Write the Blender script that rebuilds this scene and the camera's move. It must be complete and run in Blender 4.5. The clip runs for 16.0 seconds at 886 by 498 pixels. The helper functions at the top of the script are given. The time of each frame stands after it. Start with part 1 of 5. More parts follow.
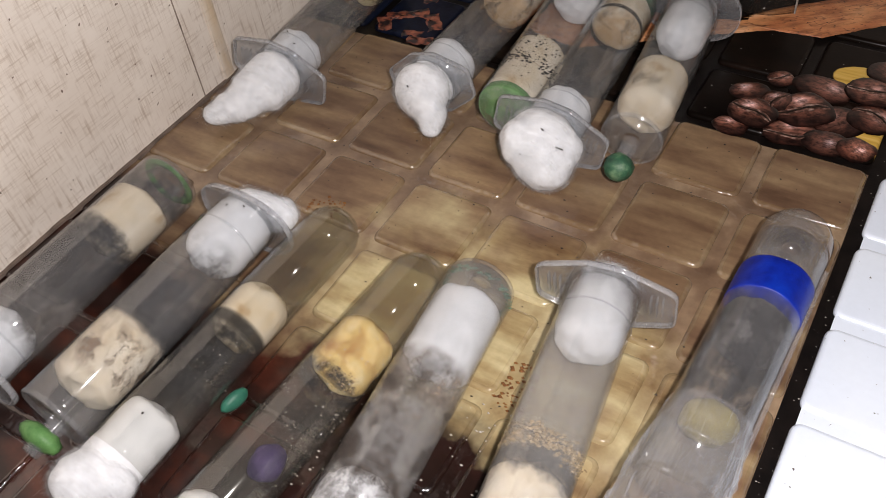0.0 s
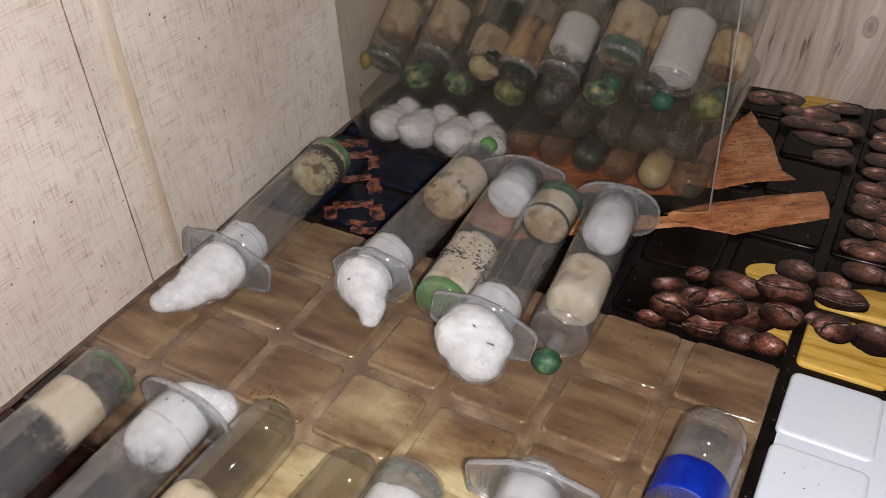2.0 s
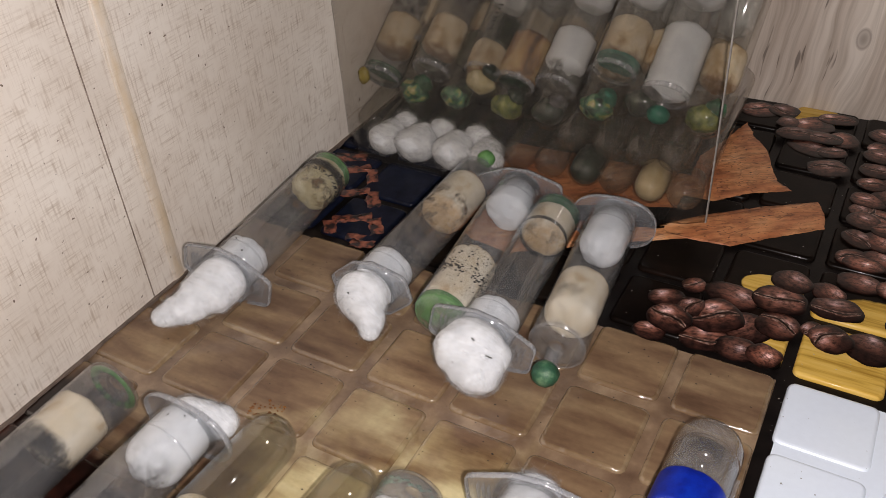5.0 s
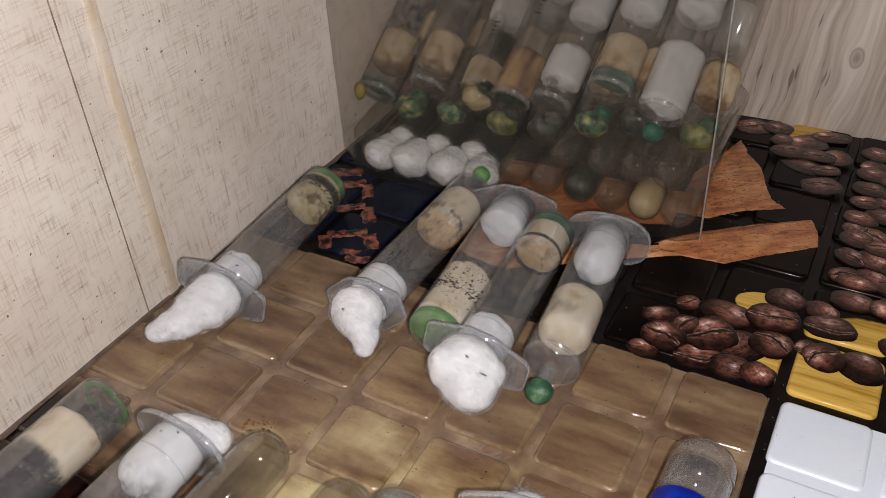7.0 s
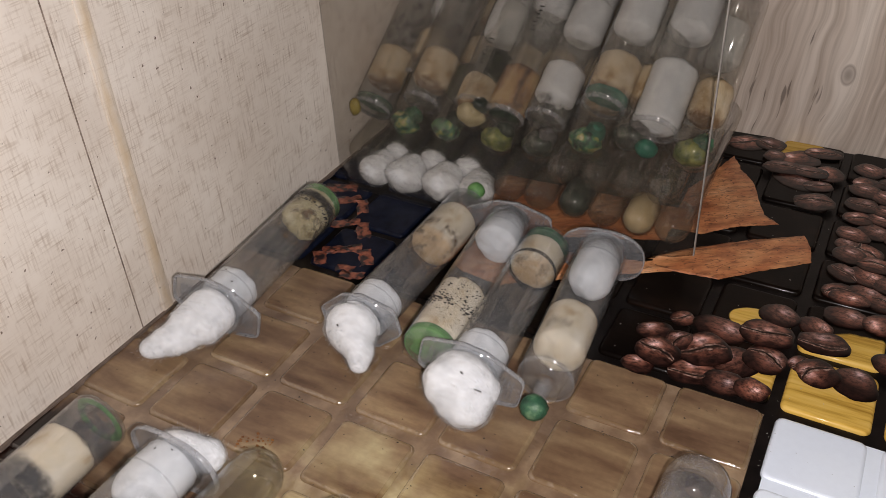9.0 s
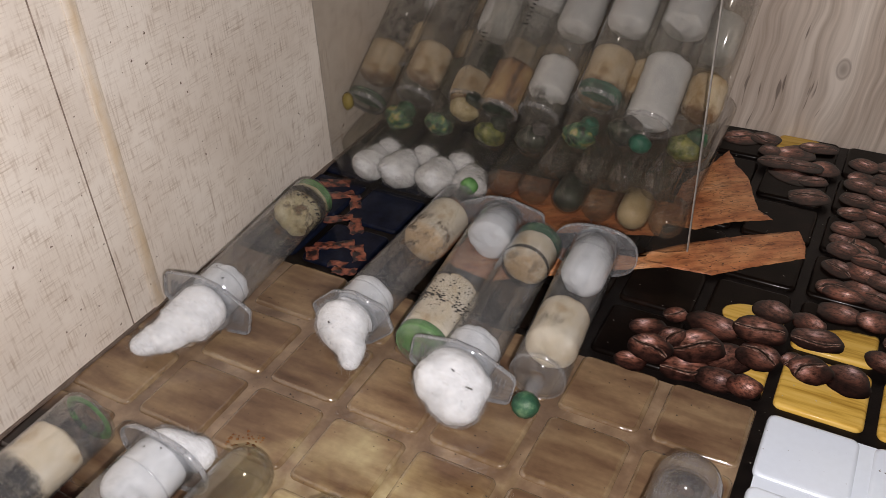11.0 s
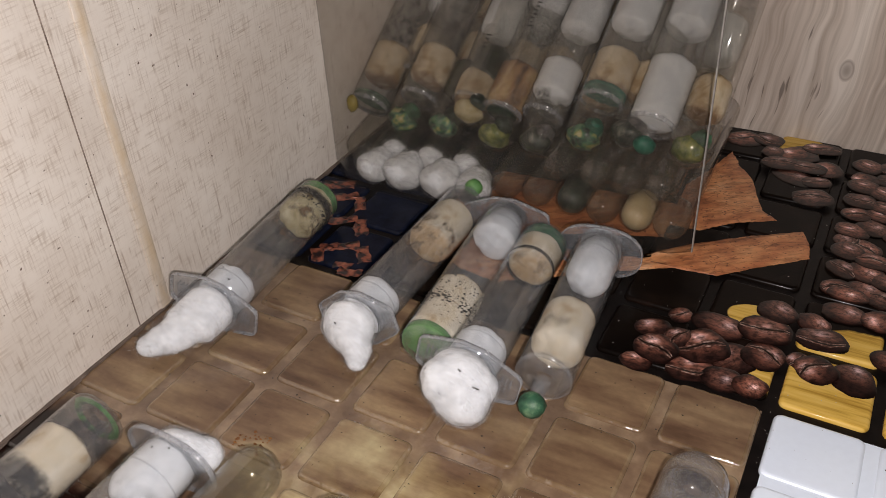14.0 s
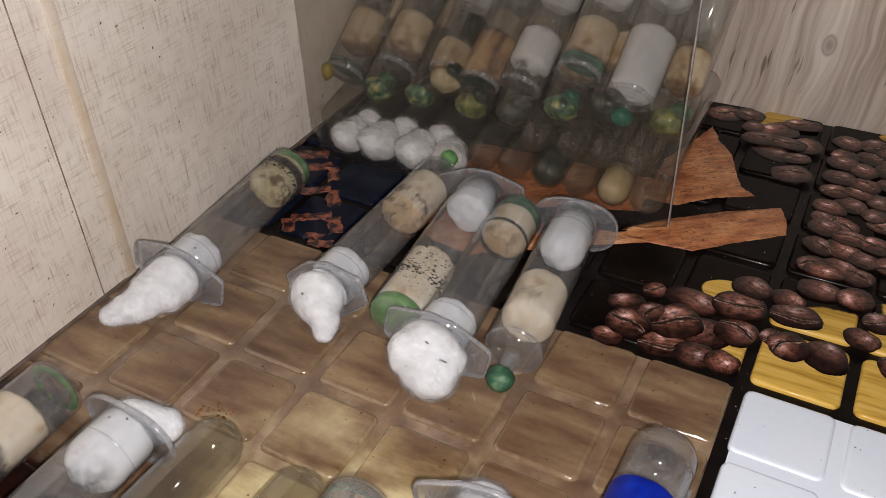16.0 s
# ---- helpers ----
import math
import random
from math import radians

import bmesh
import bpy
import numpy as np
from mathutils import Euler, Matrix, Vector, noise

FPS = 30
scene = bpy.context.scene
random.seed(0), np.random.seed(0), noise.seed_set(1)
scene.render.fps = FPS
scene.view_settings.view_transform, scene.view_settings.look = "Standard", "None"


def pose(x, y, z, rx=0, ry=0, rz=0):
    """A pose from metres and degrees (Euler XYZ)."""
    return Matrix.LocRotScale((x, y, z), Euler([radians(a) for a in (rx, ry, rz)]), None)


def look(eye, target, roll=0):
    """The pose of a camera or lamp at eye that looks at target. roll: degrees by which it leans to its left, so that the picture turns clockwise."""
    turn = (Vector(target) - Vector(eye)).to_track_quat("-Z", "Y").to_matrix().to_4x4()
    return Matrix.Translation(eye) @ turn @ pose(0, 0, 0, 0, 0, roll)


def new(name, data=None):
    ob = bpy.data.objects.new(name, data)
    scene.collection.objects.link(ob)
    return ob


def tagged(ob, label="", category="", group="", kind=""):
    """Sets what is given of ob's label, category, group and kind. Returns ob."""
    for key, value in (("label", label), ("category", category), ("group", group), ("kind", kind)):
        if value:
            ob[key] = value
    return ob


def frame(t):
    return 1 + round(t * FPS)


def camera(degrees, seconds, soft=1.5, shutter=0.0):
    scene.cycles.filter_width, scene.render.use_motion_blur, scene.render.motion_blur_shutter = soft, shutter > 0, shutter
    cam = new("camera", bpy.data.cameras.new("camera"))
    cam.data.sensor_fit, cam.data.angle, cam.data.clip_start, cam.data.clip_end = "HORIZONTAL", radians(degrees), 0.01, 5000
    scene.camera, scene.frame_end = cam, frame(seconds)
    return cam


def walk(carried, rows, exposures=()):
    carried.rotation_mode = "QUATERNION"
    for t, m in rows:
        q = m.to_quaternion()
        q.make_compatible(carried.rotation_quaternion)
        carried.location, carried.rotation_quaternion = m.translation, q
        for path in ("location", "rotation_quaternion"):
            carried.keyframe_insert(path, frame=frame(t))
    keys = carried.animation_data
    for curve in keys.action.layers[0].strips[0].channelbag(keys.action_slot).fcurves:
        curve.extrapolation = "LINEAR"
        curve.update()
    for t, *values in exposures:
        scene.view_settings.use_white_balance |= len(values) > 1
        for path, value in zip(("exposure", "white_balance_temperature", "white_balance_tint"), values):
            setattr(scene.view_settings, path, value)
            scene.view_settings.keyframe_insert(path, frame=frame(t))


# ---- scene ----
cam = camera(54.8, 16.0, soft=0.65)
PATH = [
    (0, (0.196, 0.002, 0.168), (-0.599, 1.095, -1.305), -7.2),
    (0.5, (0.198, 0.002, 0.166), (-0.593, 1.099, -1.308), -6.8),
    (1, (0.198, 0.004, 0.168), (-0.586, 1.137, -1.281), -5.7),
    (1.5, (0.2, 0.009, 0.18), (-0.598, 1.258, -1.162), -5.3),
    (2, (0.201, 0.006, 0.185), (-0.604, 1.361, -1.048), -3.2),
    (2.5, (0.201, 0.008, 0.185), (-0.606, 1.36, -1.048), -3.4),
    (3, (0.201, 0.007, 0.185), (-0.607, 1.361, -1.046), -3.6),
    (3.5, (0.201, 0.007, 0.185), (-0.609, 1.364, -1.04), -3.5),
    (4, (0.202, 0.005, 0.187), (-0.608, 1.366, -1.035), -3.6),
    (6.5, (0.202, 0.006, 0.188), (-0.609, 1.385, -1.011), -3.3),
    (7, (0.202, 0.006, 0.189), (-0.606, 1.393, -1.005), -3.0),
    (7.5, (0.202, 0.006, 0.189), (-0.596, 1.406, -0.996), -2.5),
    (8, (0.202, 0.006, 0.19), (-0.601, 1.41, -0.988), -2.6),
    (8.5, (0.201, 0.007, 0.19), (-0.597, 1.413, -0.987), -2.6),
    (9, (0.202, 0.006, 0.19), (-0.603, 1.416, -0.979), -2.7),
    (11.5, (0.203, 0.009, 0.19), (-0.593, 1.41, -0.994), -2.7),
    (12, (0.203, 0.008, 0.19), (-0.594, 1.412, -0.991), -2.7),
    (12.5, (0.203, 0.008, 0.19), (-0.595, 1.412, -0.99), -2.7),
    (13, (0.202, 0.008, 0.191), (-0.593, 1.414, -0.988), -2.7),
    (13.5, (0.202, 0.008, 0.191), (-0.601, 1.407, -0.991), -2.9),
    (14, (0.202, 0.007, 0.19), (-0.598, 1.412, -0.987), -2.8),
    (14.5, (0.202, 0.008, 0.188), (-0.58, 1.404, -1.014), -2.1),
    (15, (0.202, 0.01, 0.186), (-0.566, 1.397, -1.033), -1.9),
    (15.5, (0.204, 0.01, 0.184), (-0.562, 1.398, -1.036), -1.8),
    (16, (0.205, 0.012, 0.185), (-0.555, 1.403, -1.035), -1.5),
]
walk(cam, [(t, look(eye, target, roll)) for t, eye, target, roll in PATH])

# ---- light: the phone's lamp beside the lens, an unseen fill lamp, and a dim room ----
scene.cycles.transparent_max_bounces = 32
world = bpy.data.worlds.new("room")
world.use_nodes = True
world.node_tree.nodes["Background"].inputs[0].default_value = (0.75, 0.85, 1.0, 1)
world.node_tree.nodes["Background"].inputs[1].default_value = 0.010
scene.world = world
flash = new("phone_flash", bpy.data.lights.new("phone_flash", "POINT"))
flash.data.energy, flash.data.shadow_soft_size, flash.data.color = 2.62, 0.004, (1.0, 0.918, 0.905)
flash.location = (0.214, 0.006, 0.183)

# added weak fill from an unseen lamp behind the camera
fill_lamp = new("unseen_fill_lamp", bpy.data.lights.new("unseen_fill_lamp", "POINT"))
fill_lamp.data.energy, fill_lamp.data.shadow_soft_size, fill_lamp.data.color = 4.5, 0.03, (1.0, 0.95, 0.88)
fill_lamp.location = (0.95, -0.55, 1.50)

# ---- materials ----


def nodes_of(m):
    m.use_nodes = True
    t = m.node_tree
    return t, t.nodes, t.links, t.nodes["Principled BSDF"]


def coords(t, scale, per_object=False, world_space=False):
    """Metre coordinates, stretched, shifted object by object if asked."""
    n, l = t.nodes, t.links
    if world_space:
        out = n.new("ShaderNodeNewGeometry").outputs["Position"]
    else:
        out = n.new("ShaderNodeTexCoord").outputs["Object"]
    if per_object:
        info = n.new("ShaderNodeObjectInfo")
        add = n.new("ShaderNodeVectorMath")
        add.operation = "MULTIPLY_ADD"
        l.new(info.outputs["Random"], add.inputs[0])
        add.inputs[1].default_value = (3.1, 2.3, 1.7)
        l.new(out, add.inputs[2])
        out = add.outputs[0]
    mp = n.new("ShaderNodeMapping")
    mp.inputs["Scale"].default_value = scale
    l.new(out, mp.inputs["Vector"])
    return mp.outputs[0]


def noise_tex(t, vec, scale=1.0, detail=4.0, rough=0.55):
    q = t.nodes.new("ShaderNodeTexNoise")
    q.inputs["Scale"].default_value = scale
    q.inputs["Detail"].default_value = detail
    q.inputs["Roughness"].default_value = rough
    t.links.new(vec, q.inputs["Vector"])
    return q.outputs["Fac"]


def ramp(t, fac, stops):
    r = t.nodes.new("ShaderNodeValToRGB")
    e = r.color_ramp.elements
    while len(e) < len(stops):
        e.new(0.5)
    for k, (p, c) in enumerate(stops):
        e[k].position = p
        e[k].color = (*c, 1) if len(c) == 3 else c
    t.links.new(fac, r.inputs[0])
    return r.outputs["Color"]


def mixc(t, fac, a, b, mode="MIX"):
    q = t.nodes.new("ShaderNodeMix")
    q.data_type, q.blend_type = "RGBA", mode
    for sock, v in ((q.inputs[0], fac), (q.inputs[6], a), (q.inputs[7], b)):
        if isinstance(v, bpy.types.NodeSocket):
            t.links.new(v, sock)
        elif isinstance(v, (int, float)):
            sock.default_value = v
        else:
            sock.default_value = (*v, 1)
    return q.outputs[2]


def math_node(t, op, a, b=0.0, c=0.0):
    q = t.nodes.new("ShaderNodeMath")
    q.operation = op
    for sock, v in zip(q.inputs, (a, b, c)):
        if isinstance(v, bpy.types.NodeSocket):
            t.links.new(v, sock)
        else:
            sock.default_value = v
    return q.outputs[0]


def bump(t, bsdf, height, strength, dist):
    q = t.nodes.new("ShaderNodeBump")
    q.inputs["Strength"].default_value = strength
    q.inputs["Distance"].default_value = dist
    t.links.new(height, q.inputs["Height"])
    t.links.new(q.outputs[0], bsdf.inputs["Normal"])


def surface(name, stops, scale=(300, 300, 300), rough=0.5, detail=5.0, fine=(2500, 0.25), bump_mm=0.1, per_object=False, coat=0.0, specks=None, strength=0.6, world_space=False, spec=0.5, tone=0.0, coat_rough=0.3, wavy=None, patch=None, fade=None, coat_ior=1.5):
    """A grained surface: a colour ramp over noise, a finer noise over it, relief, and specks of another colour."""
    m = bpy.data.materials.new(name)
    t, n, l, b = nodes_of(m)
    v = coords(t, scale, per_object, world_space)
    f = noise_tex(t, v, 1.0, detail)
    c = ramp(t, f, stops)
    if patch:
        cx, cy, rx, ry, other = patch
        sep = n.new("ShaderNodeSeparateXYZ")
        l.new(n.new("ShaderNodeNewGeometry").outputs["Position"], sep.inputs[0])
        dx = math_node(t, "DIVIDE", math_node(t, "SUBTRACT", sep.outputs[0], cx), rx)
        dy = math_node(t, "DIVIDE", math_node(t, "SUBTRACT", sep.outputs[1], cy), ry)
        d = math_node(t, "ADD", math_node(t, "MULTIPLY", dx, dx), math_node(t, "MULTIPLY", dy, dy))
        d = math_node(t, "ADD", d, math_node(t, "MULTIPLY_ADD", noise_tex(t, coords(t, (45, 45, 45), world_space=True), 1.0, 3.0), 2.4, -1.2))
        c = mixc(t, ramp(t, d, [(0.2, (1, 1, 1)), (0.95, (0, 0, 0))]), c, ramp(t, f, other))
    if fade:
        # the print runs over into another colour toward the near edge of the panel
        sep = n.new("ShaderNodeSeparateXYZ")
        l.new(n.new("ShaderNodeNewGeometry").outputs["Position"], sep.inputs[0])
        left = math_node(t, "MULTIPLY", math_node(t, "MAXIMUM", math_node(t, "SUBTRACT", 0.052, sep.outputs[0]), 0.0), 0.55)
        right = math_node(t, "MULTIPLY", math_node(t, "MAXIMUM", math_node(t, "SUBTRACT", sep.outputs[0], 0.158), 0.0), 1.6)
        edge = math_node(t, "ADD", math_node(t, "SUBTRACT", left, right), 0.083)
        w = noise_tex(t, coords(t, (60, 60, 60), world_space=True), 1.0, 4.0)
        edge = math_node(t, "ADD", edge, math_node(t, "MULTIPLY_ADD", w, 0.036, -0.018))
        d = math_node(t, "MULTIPLY_ADD", math_node(t, "SUBTRACT", sep.outputs[1], edge), 70.0, 0.5)
        q = noise_tex(t, coords(t, (38, 55, 55), world_space=True), 1.0, 5.0)
        c = mixc(t, ramp(t, d, [(0.15, (1, 1, 1)), (0.85, (0, 0, 0))]), c, ramp(t, q, fade))
    v2 = coords(t, (fine[0],) * 3, per_object, world_space)
    g = noise_tex(t, v2, 1.0, 3.0)
    c = mixc(t, fine[1], c, ramp(t, g, [(0.3, (0.45, 0.45, 0.45)), (0.7, (1, 1, 1))]), "MULTIPLY")
    if specks:
        col, size, amount = specks
        q = noise_tex(t, coords(t, (size,) * 3, True), 1.0, 2.0)
        mask = ramp(t, q, [(amount, (0, 0, 0)), (amount + 0.03, (1, 1, 1))])
        c = mixc(t, mask, c, col)
    if tone:
        r = n.new("ShaderNodeObjectInfo").outputs["Random"]
        c = mixc(t, 1.0, c, ramp(t, r, [(0.0, (1 - tone, 1 - tone * 1.1, 1 - tone * 1.2)), (0.5, (1, 1, 1)), (1.0, (1 + tone, 1 + tone * 1.1, 1 + tone * 0.9))]), "MULTIPLY")
    l.new(c, b.inputs["Base Color"])
    b.inputs["Roughness"].default_value = rough
    b.inputs["Specular IOR Level"].default_value = spec
    b.inputs["Coat Weight"].default_value = coat
    b.inputs["Coat Roughness"].default_value = coat_rough
    b.inputs["Coat IOR"].default_value = coat_ior
    if bump_mm:
        bump(t, b, g, strength, bump_mm / 1000)
    if wavy:
        w = noise_tex(t, coords(t, (wavy[0],) * 3, world_space=True), 1.0, 2.0)
        q = n.new("ShaderNodeBump")
        q.inputs["Strength"].default_value, q.inputs["Distance"].default_value = 1.0, wavy[1] / 1000
        l.new(w, q.inputs["Height"])
        l.new(q.outputs[0], b.inputs["Coat Normal"])
    return m


def clear(name, tint, haze, haze_colour, gloss_rough, ior=1.5, scuff=0.0):
    """Clear or milky plastic and glass: light passes straight on, a share is scattered, and the skin shines."""
    m = bpy.data.materials.new(name)
    t, n, l, b = nodes_of(m)
    n.remove(b)
    tr = n.new("ShaderNodeBsdfTransparent")
    tr.inputs[0].default_value = (*tint, 1)
    df = n.new("ShaderNodeBsdfDiffuse")
    tl = n.new("ShaderNodeBsdfTranslucent")
    v = coords(t, (260, 90, 260), True)
    f = noise_tex(t, v, 1.0, 5.0, 0.65)
    dirt = ramp(t, f, [(0.35, haze_colour), (0.75, tuple(a * 0.72 for a in haze_colour))])
    l.new(dirt, df.inputs[0])
    l.new(dirt, tl.inputs[0])
    both = n.new("ShaderNodeMixShader")
    both.inputs[0].default_value = 0.4
    l.new(df.outputs[0], both.inputs[1])
    l.new(tl.outputs[0], both.inputs[2])
    amount = math_node(t, "MULTIPLY", f, haze * 2.0)
    if scuff:
        s = noise_tex(t, coords(t, (1500, 220, 1500), True), 1.0, 3.0)
        sm = ramp(t, s, [(0.66, (0, 0, 0)), (0.72, (1, 1, 1))])
        amount = math_node(t, "MULTIPLY_ADD", sm, scuff, amount)
    body = n.new("ShaderNodeMixShader")
    l.new(amount, body.inputs[0])
    l.new(tr.outputs[0], body.inputs[1])
    l.new(both.outputs[0], body.inputs[2])
    gl = n.new("ShaderNodeBsdfGlossy")
    gl.inputs["Roughness"].default_value = gloss_rough
    lw = n.new("ShaderNodeLayerWeight")
    lw.inputs[0].default_value = 0.5
    f0 = ((ior - 1) / (ior + 1)) ** 2
    shine = math_node(t, "MULTIPLY_ADD", math_node(t, "POWER", lw.outputs["Facing"], 5.0), 0.75, f0)
    top = n.new("ShaderNodeMixShader")
    l.new(shine, top.inputs[0])
    l.new(body.outputs[0], top.inputs[1])
    l.new(gl.outputs[0], top.inputs[2])
    l.new(top.outputs[0], n["Material Output"].inputs[0])
    return m


PP = clear("milky_polypropylene", (0.975, 0.98, 0.985), 0.066, (0.80, 0.80, 0.80), 0.075, 1.7, 0.015)
PP_MILK = clear("milky_scuffed_polypropylene", (0.95, 0.955, 0.96), 0.120, (0.92, 0.905, 0.88), 0.09, 1.7, 0.02)
PP_PILE = clear("milky_polypropylene_dusty", (0.94, 0.94, 0.93), 0.16, (0.80, 0.785, 0.75), 0.16, 1.9, 0.03)
PP_EDGE = clear("bright_plastic_edge", (0.95, 0.96, 0.97), 0.30, (0.84, 0.85, 0.88), 0.14, 1.6)
PP_FLANGE = clear("thick_polypropylene", (0.95, 0.96, 0.97), 0.13, (0.82, 0.83, 0.86), 0.14, 1.6)
GLASS_PILE = clear("dusty_old_glass", (0.945, 0.935, 0.91), 0.09, (0.60, 0.55, 0.46), 0.07, 1.9, 0.02)
GLASS = clear("old_glass", (0.965, 0.965, 0.955), 0.03, (0.6, 0.59, 0.55), 0.09, 1.7, 0.015)
SHEET = clear("dusty_clear_sheet", (0.90, 0.89, 0.875), 0.022, (0.52, 0.49, 0.46), 0.06, 1.2, 0.006)
FILM = clear("crumpled_film", (0.95, 0.96, 0.97), 0.13, (0.9, 0.9, 0.93), 0.16, 1.8)
WATER = clear("murky_water", (0.96, 0.94, 0.89), 0.03, (0.62, 0.54, 0.40), 0.1, 1.3)


def film_of_dirt(name, colours, cover, scale=(260, 180, 260)):
    """Patchy residue on the inside of a tube, with bare gaps."""
    m = bpy.data.materials.new(name)
    t, n, l, b = nodes_of(m)
    f = noise_tex(t, coords(t, scale, True), 1.0, 7.0, 0.68)
    g = noise_tex(t, coords(t, (1800, 1800, 1800), True), 1.0, 3.0)
    l.new(ramp(t, g, [(0.3, colours[0]), (0.7, colours[1])]), b.inputs["Base Color"])
    b.inputs["Roughness"].default_value = 0.9
    gen = n.new("ShaderNodeSeparateXYZ")
    l.new(n.new("ShaderNodeTexCoord").outputs["Generated"], gen.inputs[0])
    ends = ramp(t, gen.outputs[1], [(0.0, (0, 0, 0)), (0.3, (1, 1, 1)), (0.7, (1, 1, 1)), (1.0, (0, 0, 0))])
    k = 0.62 - cover * 0.42
    body = ramp(t, math_node(t, "MULTIPLY_ADD", g, 0.10, math_node(t, "ADD", f, -0.05)), [(k, (0, 0, 0)), (k + 0.13, (0.80, 0.80, 0.80))])
    l.new(math_node(t, "MULTIPLY", body, ends), b.inputs["Alpha"])
    return m


DIRT_GREY = film_of_dirt("dark_grey_residue", ((0.010, 0.010, 0.012), (0.05, 0.047, 0.05)), 0.46, (150, 110, 150))
DIRT_BLACK = film_of_dirt("black_mould_film", ((0.008, 0.008, 0.008), (0.04, 0.034, 0.026)), 0.92, (380, 260, 380))
DIRT_BROWN = film_of_dirt("brown_stain_film", ((0.09, 0.045, 0.015), (0.26, 0.15, 0.06)), 0.34, (200, 140, 200))
DIRT_PALE = film_of_dirt("grey_dust_film", ((0.05, 0.048, 0.045), (0.15, 0.145, 0.14)), 0.20, (130, 60, 130))



def cotton_material():
    """Combed white cotton: soft swirling strands, light that sinks in."""
    m = bpy.data.materials.new("white_cotton")
    t, n, l, b = nodes_of(m)
    swirl = n.new("ShaderNodeTexNoise")
    swirl.inputs["Scale"].default_value, swirl.inputs["Detail"].default_value = 140.0, 2.0
    l.new(coords(t, (1, 1, 1), True), swirl.inputs["Vector"])
    bend = n.new("ShaderNodeVectorMath")
    bend.operation = "MULTIPLY_ADD"
    l.new(swirl.outputs["Color"], bend.inputs[0])
    bend.inputs[1].default_value = (0.006, 0.006, 0.006)
    l.new(coords(t, (1, 1, 1), True), bend.inputs[2])
    mp = n.new("ShaderNodeMapping")
    mp.inputs["Scale"].default_value = (240, 1500, 380)
    l.new(bend.outputs[0], mp.inputs["Vector"])
    strands = noise_tex(t, mp.outputs[0], 1.0, 3.0, 0.5)
    soft = noise_tex(t, coords(t, (230, 230, 230), True), 1.0, 3.0)
    c = ramp(t, soft, [(0.3, (0.70, 0.72, 0.745)), (0.7, (0.83, 0.85, 0.875))])
    c = mixc(t, 0.30, c, ramp(t, strands, [(0.3, (0.80, 0.80, 0.80)), (0.6, (1, 1, 1))]), "MULTIPLY")
    l.new(c, b.inputs["Base Color"])
    b.inputs["Roughness"].default_value = 1.0
    b.inputs["Specular IOR Level"].default_value = 0.02
    b.inputs["Subsurface Weight"].default_value = 0.8
    b.inputs["Subsurface Radius"].default_value = (1.0, 1.0, 1.0)
    b.inputs["Subsurface Scale"].default_value = 0.0035
    bump(t, b, strands, 0.30, 0.00016)
    return m


COTTON = cotton_material()


def cotton_haze():
    """The loose outer wisps of cotton, thin enough to see through."""
    m = bpy.data.materials.new("cotton_wisps")
    t, n, l, b = nodes_of(m)
    b.inputs["Base Color"].default_value = (0.84, 0.86, 0.88, 1)
    b.inputs["Roughness"].default_value = 1.0
    b.inputs["Specular IOR Level"].default_value = 0.0
    strands = noise_tex(t, coords(t, (110, 520, 200), True), 1.0, 3.0, 0.5)
    clumps = noise_tex(t, coords(t, (200, 200, 200), True), 1.0, 3.0)
    a = math_node(t, "MULTIPLY", ramp(t, strands, [(0.36, (0.02, 0.02, 0.02)), (0.72, (0.42, 0.42, 0.42))]), ramp(t, clumps, [(0.30, (0.1, 0.1, 0.1)), (0.66, (1, 1, 1))]))
    l.new(a, b.inputs["Alpha"])
    return m


COTTON_WISPS = cotton_haze()
DIRT_CLOUD = film_of_dirt("brown_black_cloudy_film", ((0.012, 0.010, 0.010), (0.075, 0.055, 0.042)), 0.33, (85, 70, 85))


def stained_cotton(name, stops, ring, ring_at, amount, spots=0.7):
    """Damp cotton with a ragged dark stain round one end and brown blots."""
    m = surface(name, stops, (120,) * 3, 0.8, fine=(1500, 0.15), bump_mm=0.10, per_object=True, spec=0.2)
    t, n, l, b = nodes_of(m)
    base = b.inputs["Base Color"].links[0].from_socket
    sep = n.new("ShaderNodeSeparateXYZ")
    l.new(n.new("ShaderNodeTexCoord").outputs["Generated"], sep.inputs[0])
    w = noise_tex(t, coords(t, (170, 170, 170), True), 1.0, 5.0, 0.65)
    d = math_node(t, "ABSOLUTE", math_node(t, "SUBTRACT", math_node(t, "MULTIPLY_ADD", w, 0.5, sep.outputs[1]), ring_at + 0.25))
    c = mixc(t, math_node(t, "MULTIPLY", ramp(t, d, [(0.02, (1, 1, 1)), (0.16, (0, 0, 0))]), amount), base, ring)
    blots = noise_tex(t, coords(t, (230, 230, 230), True), 1.0, 4.0)
    c = mixc(t, ramp(t, blots, [(0.66, (0, 0, 0)), (0.76, (spots, spots, spots))]), c, (0.14, 0.065, 0.025))
    l.new(c, b.inputs["Base Color"])
    return m


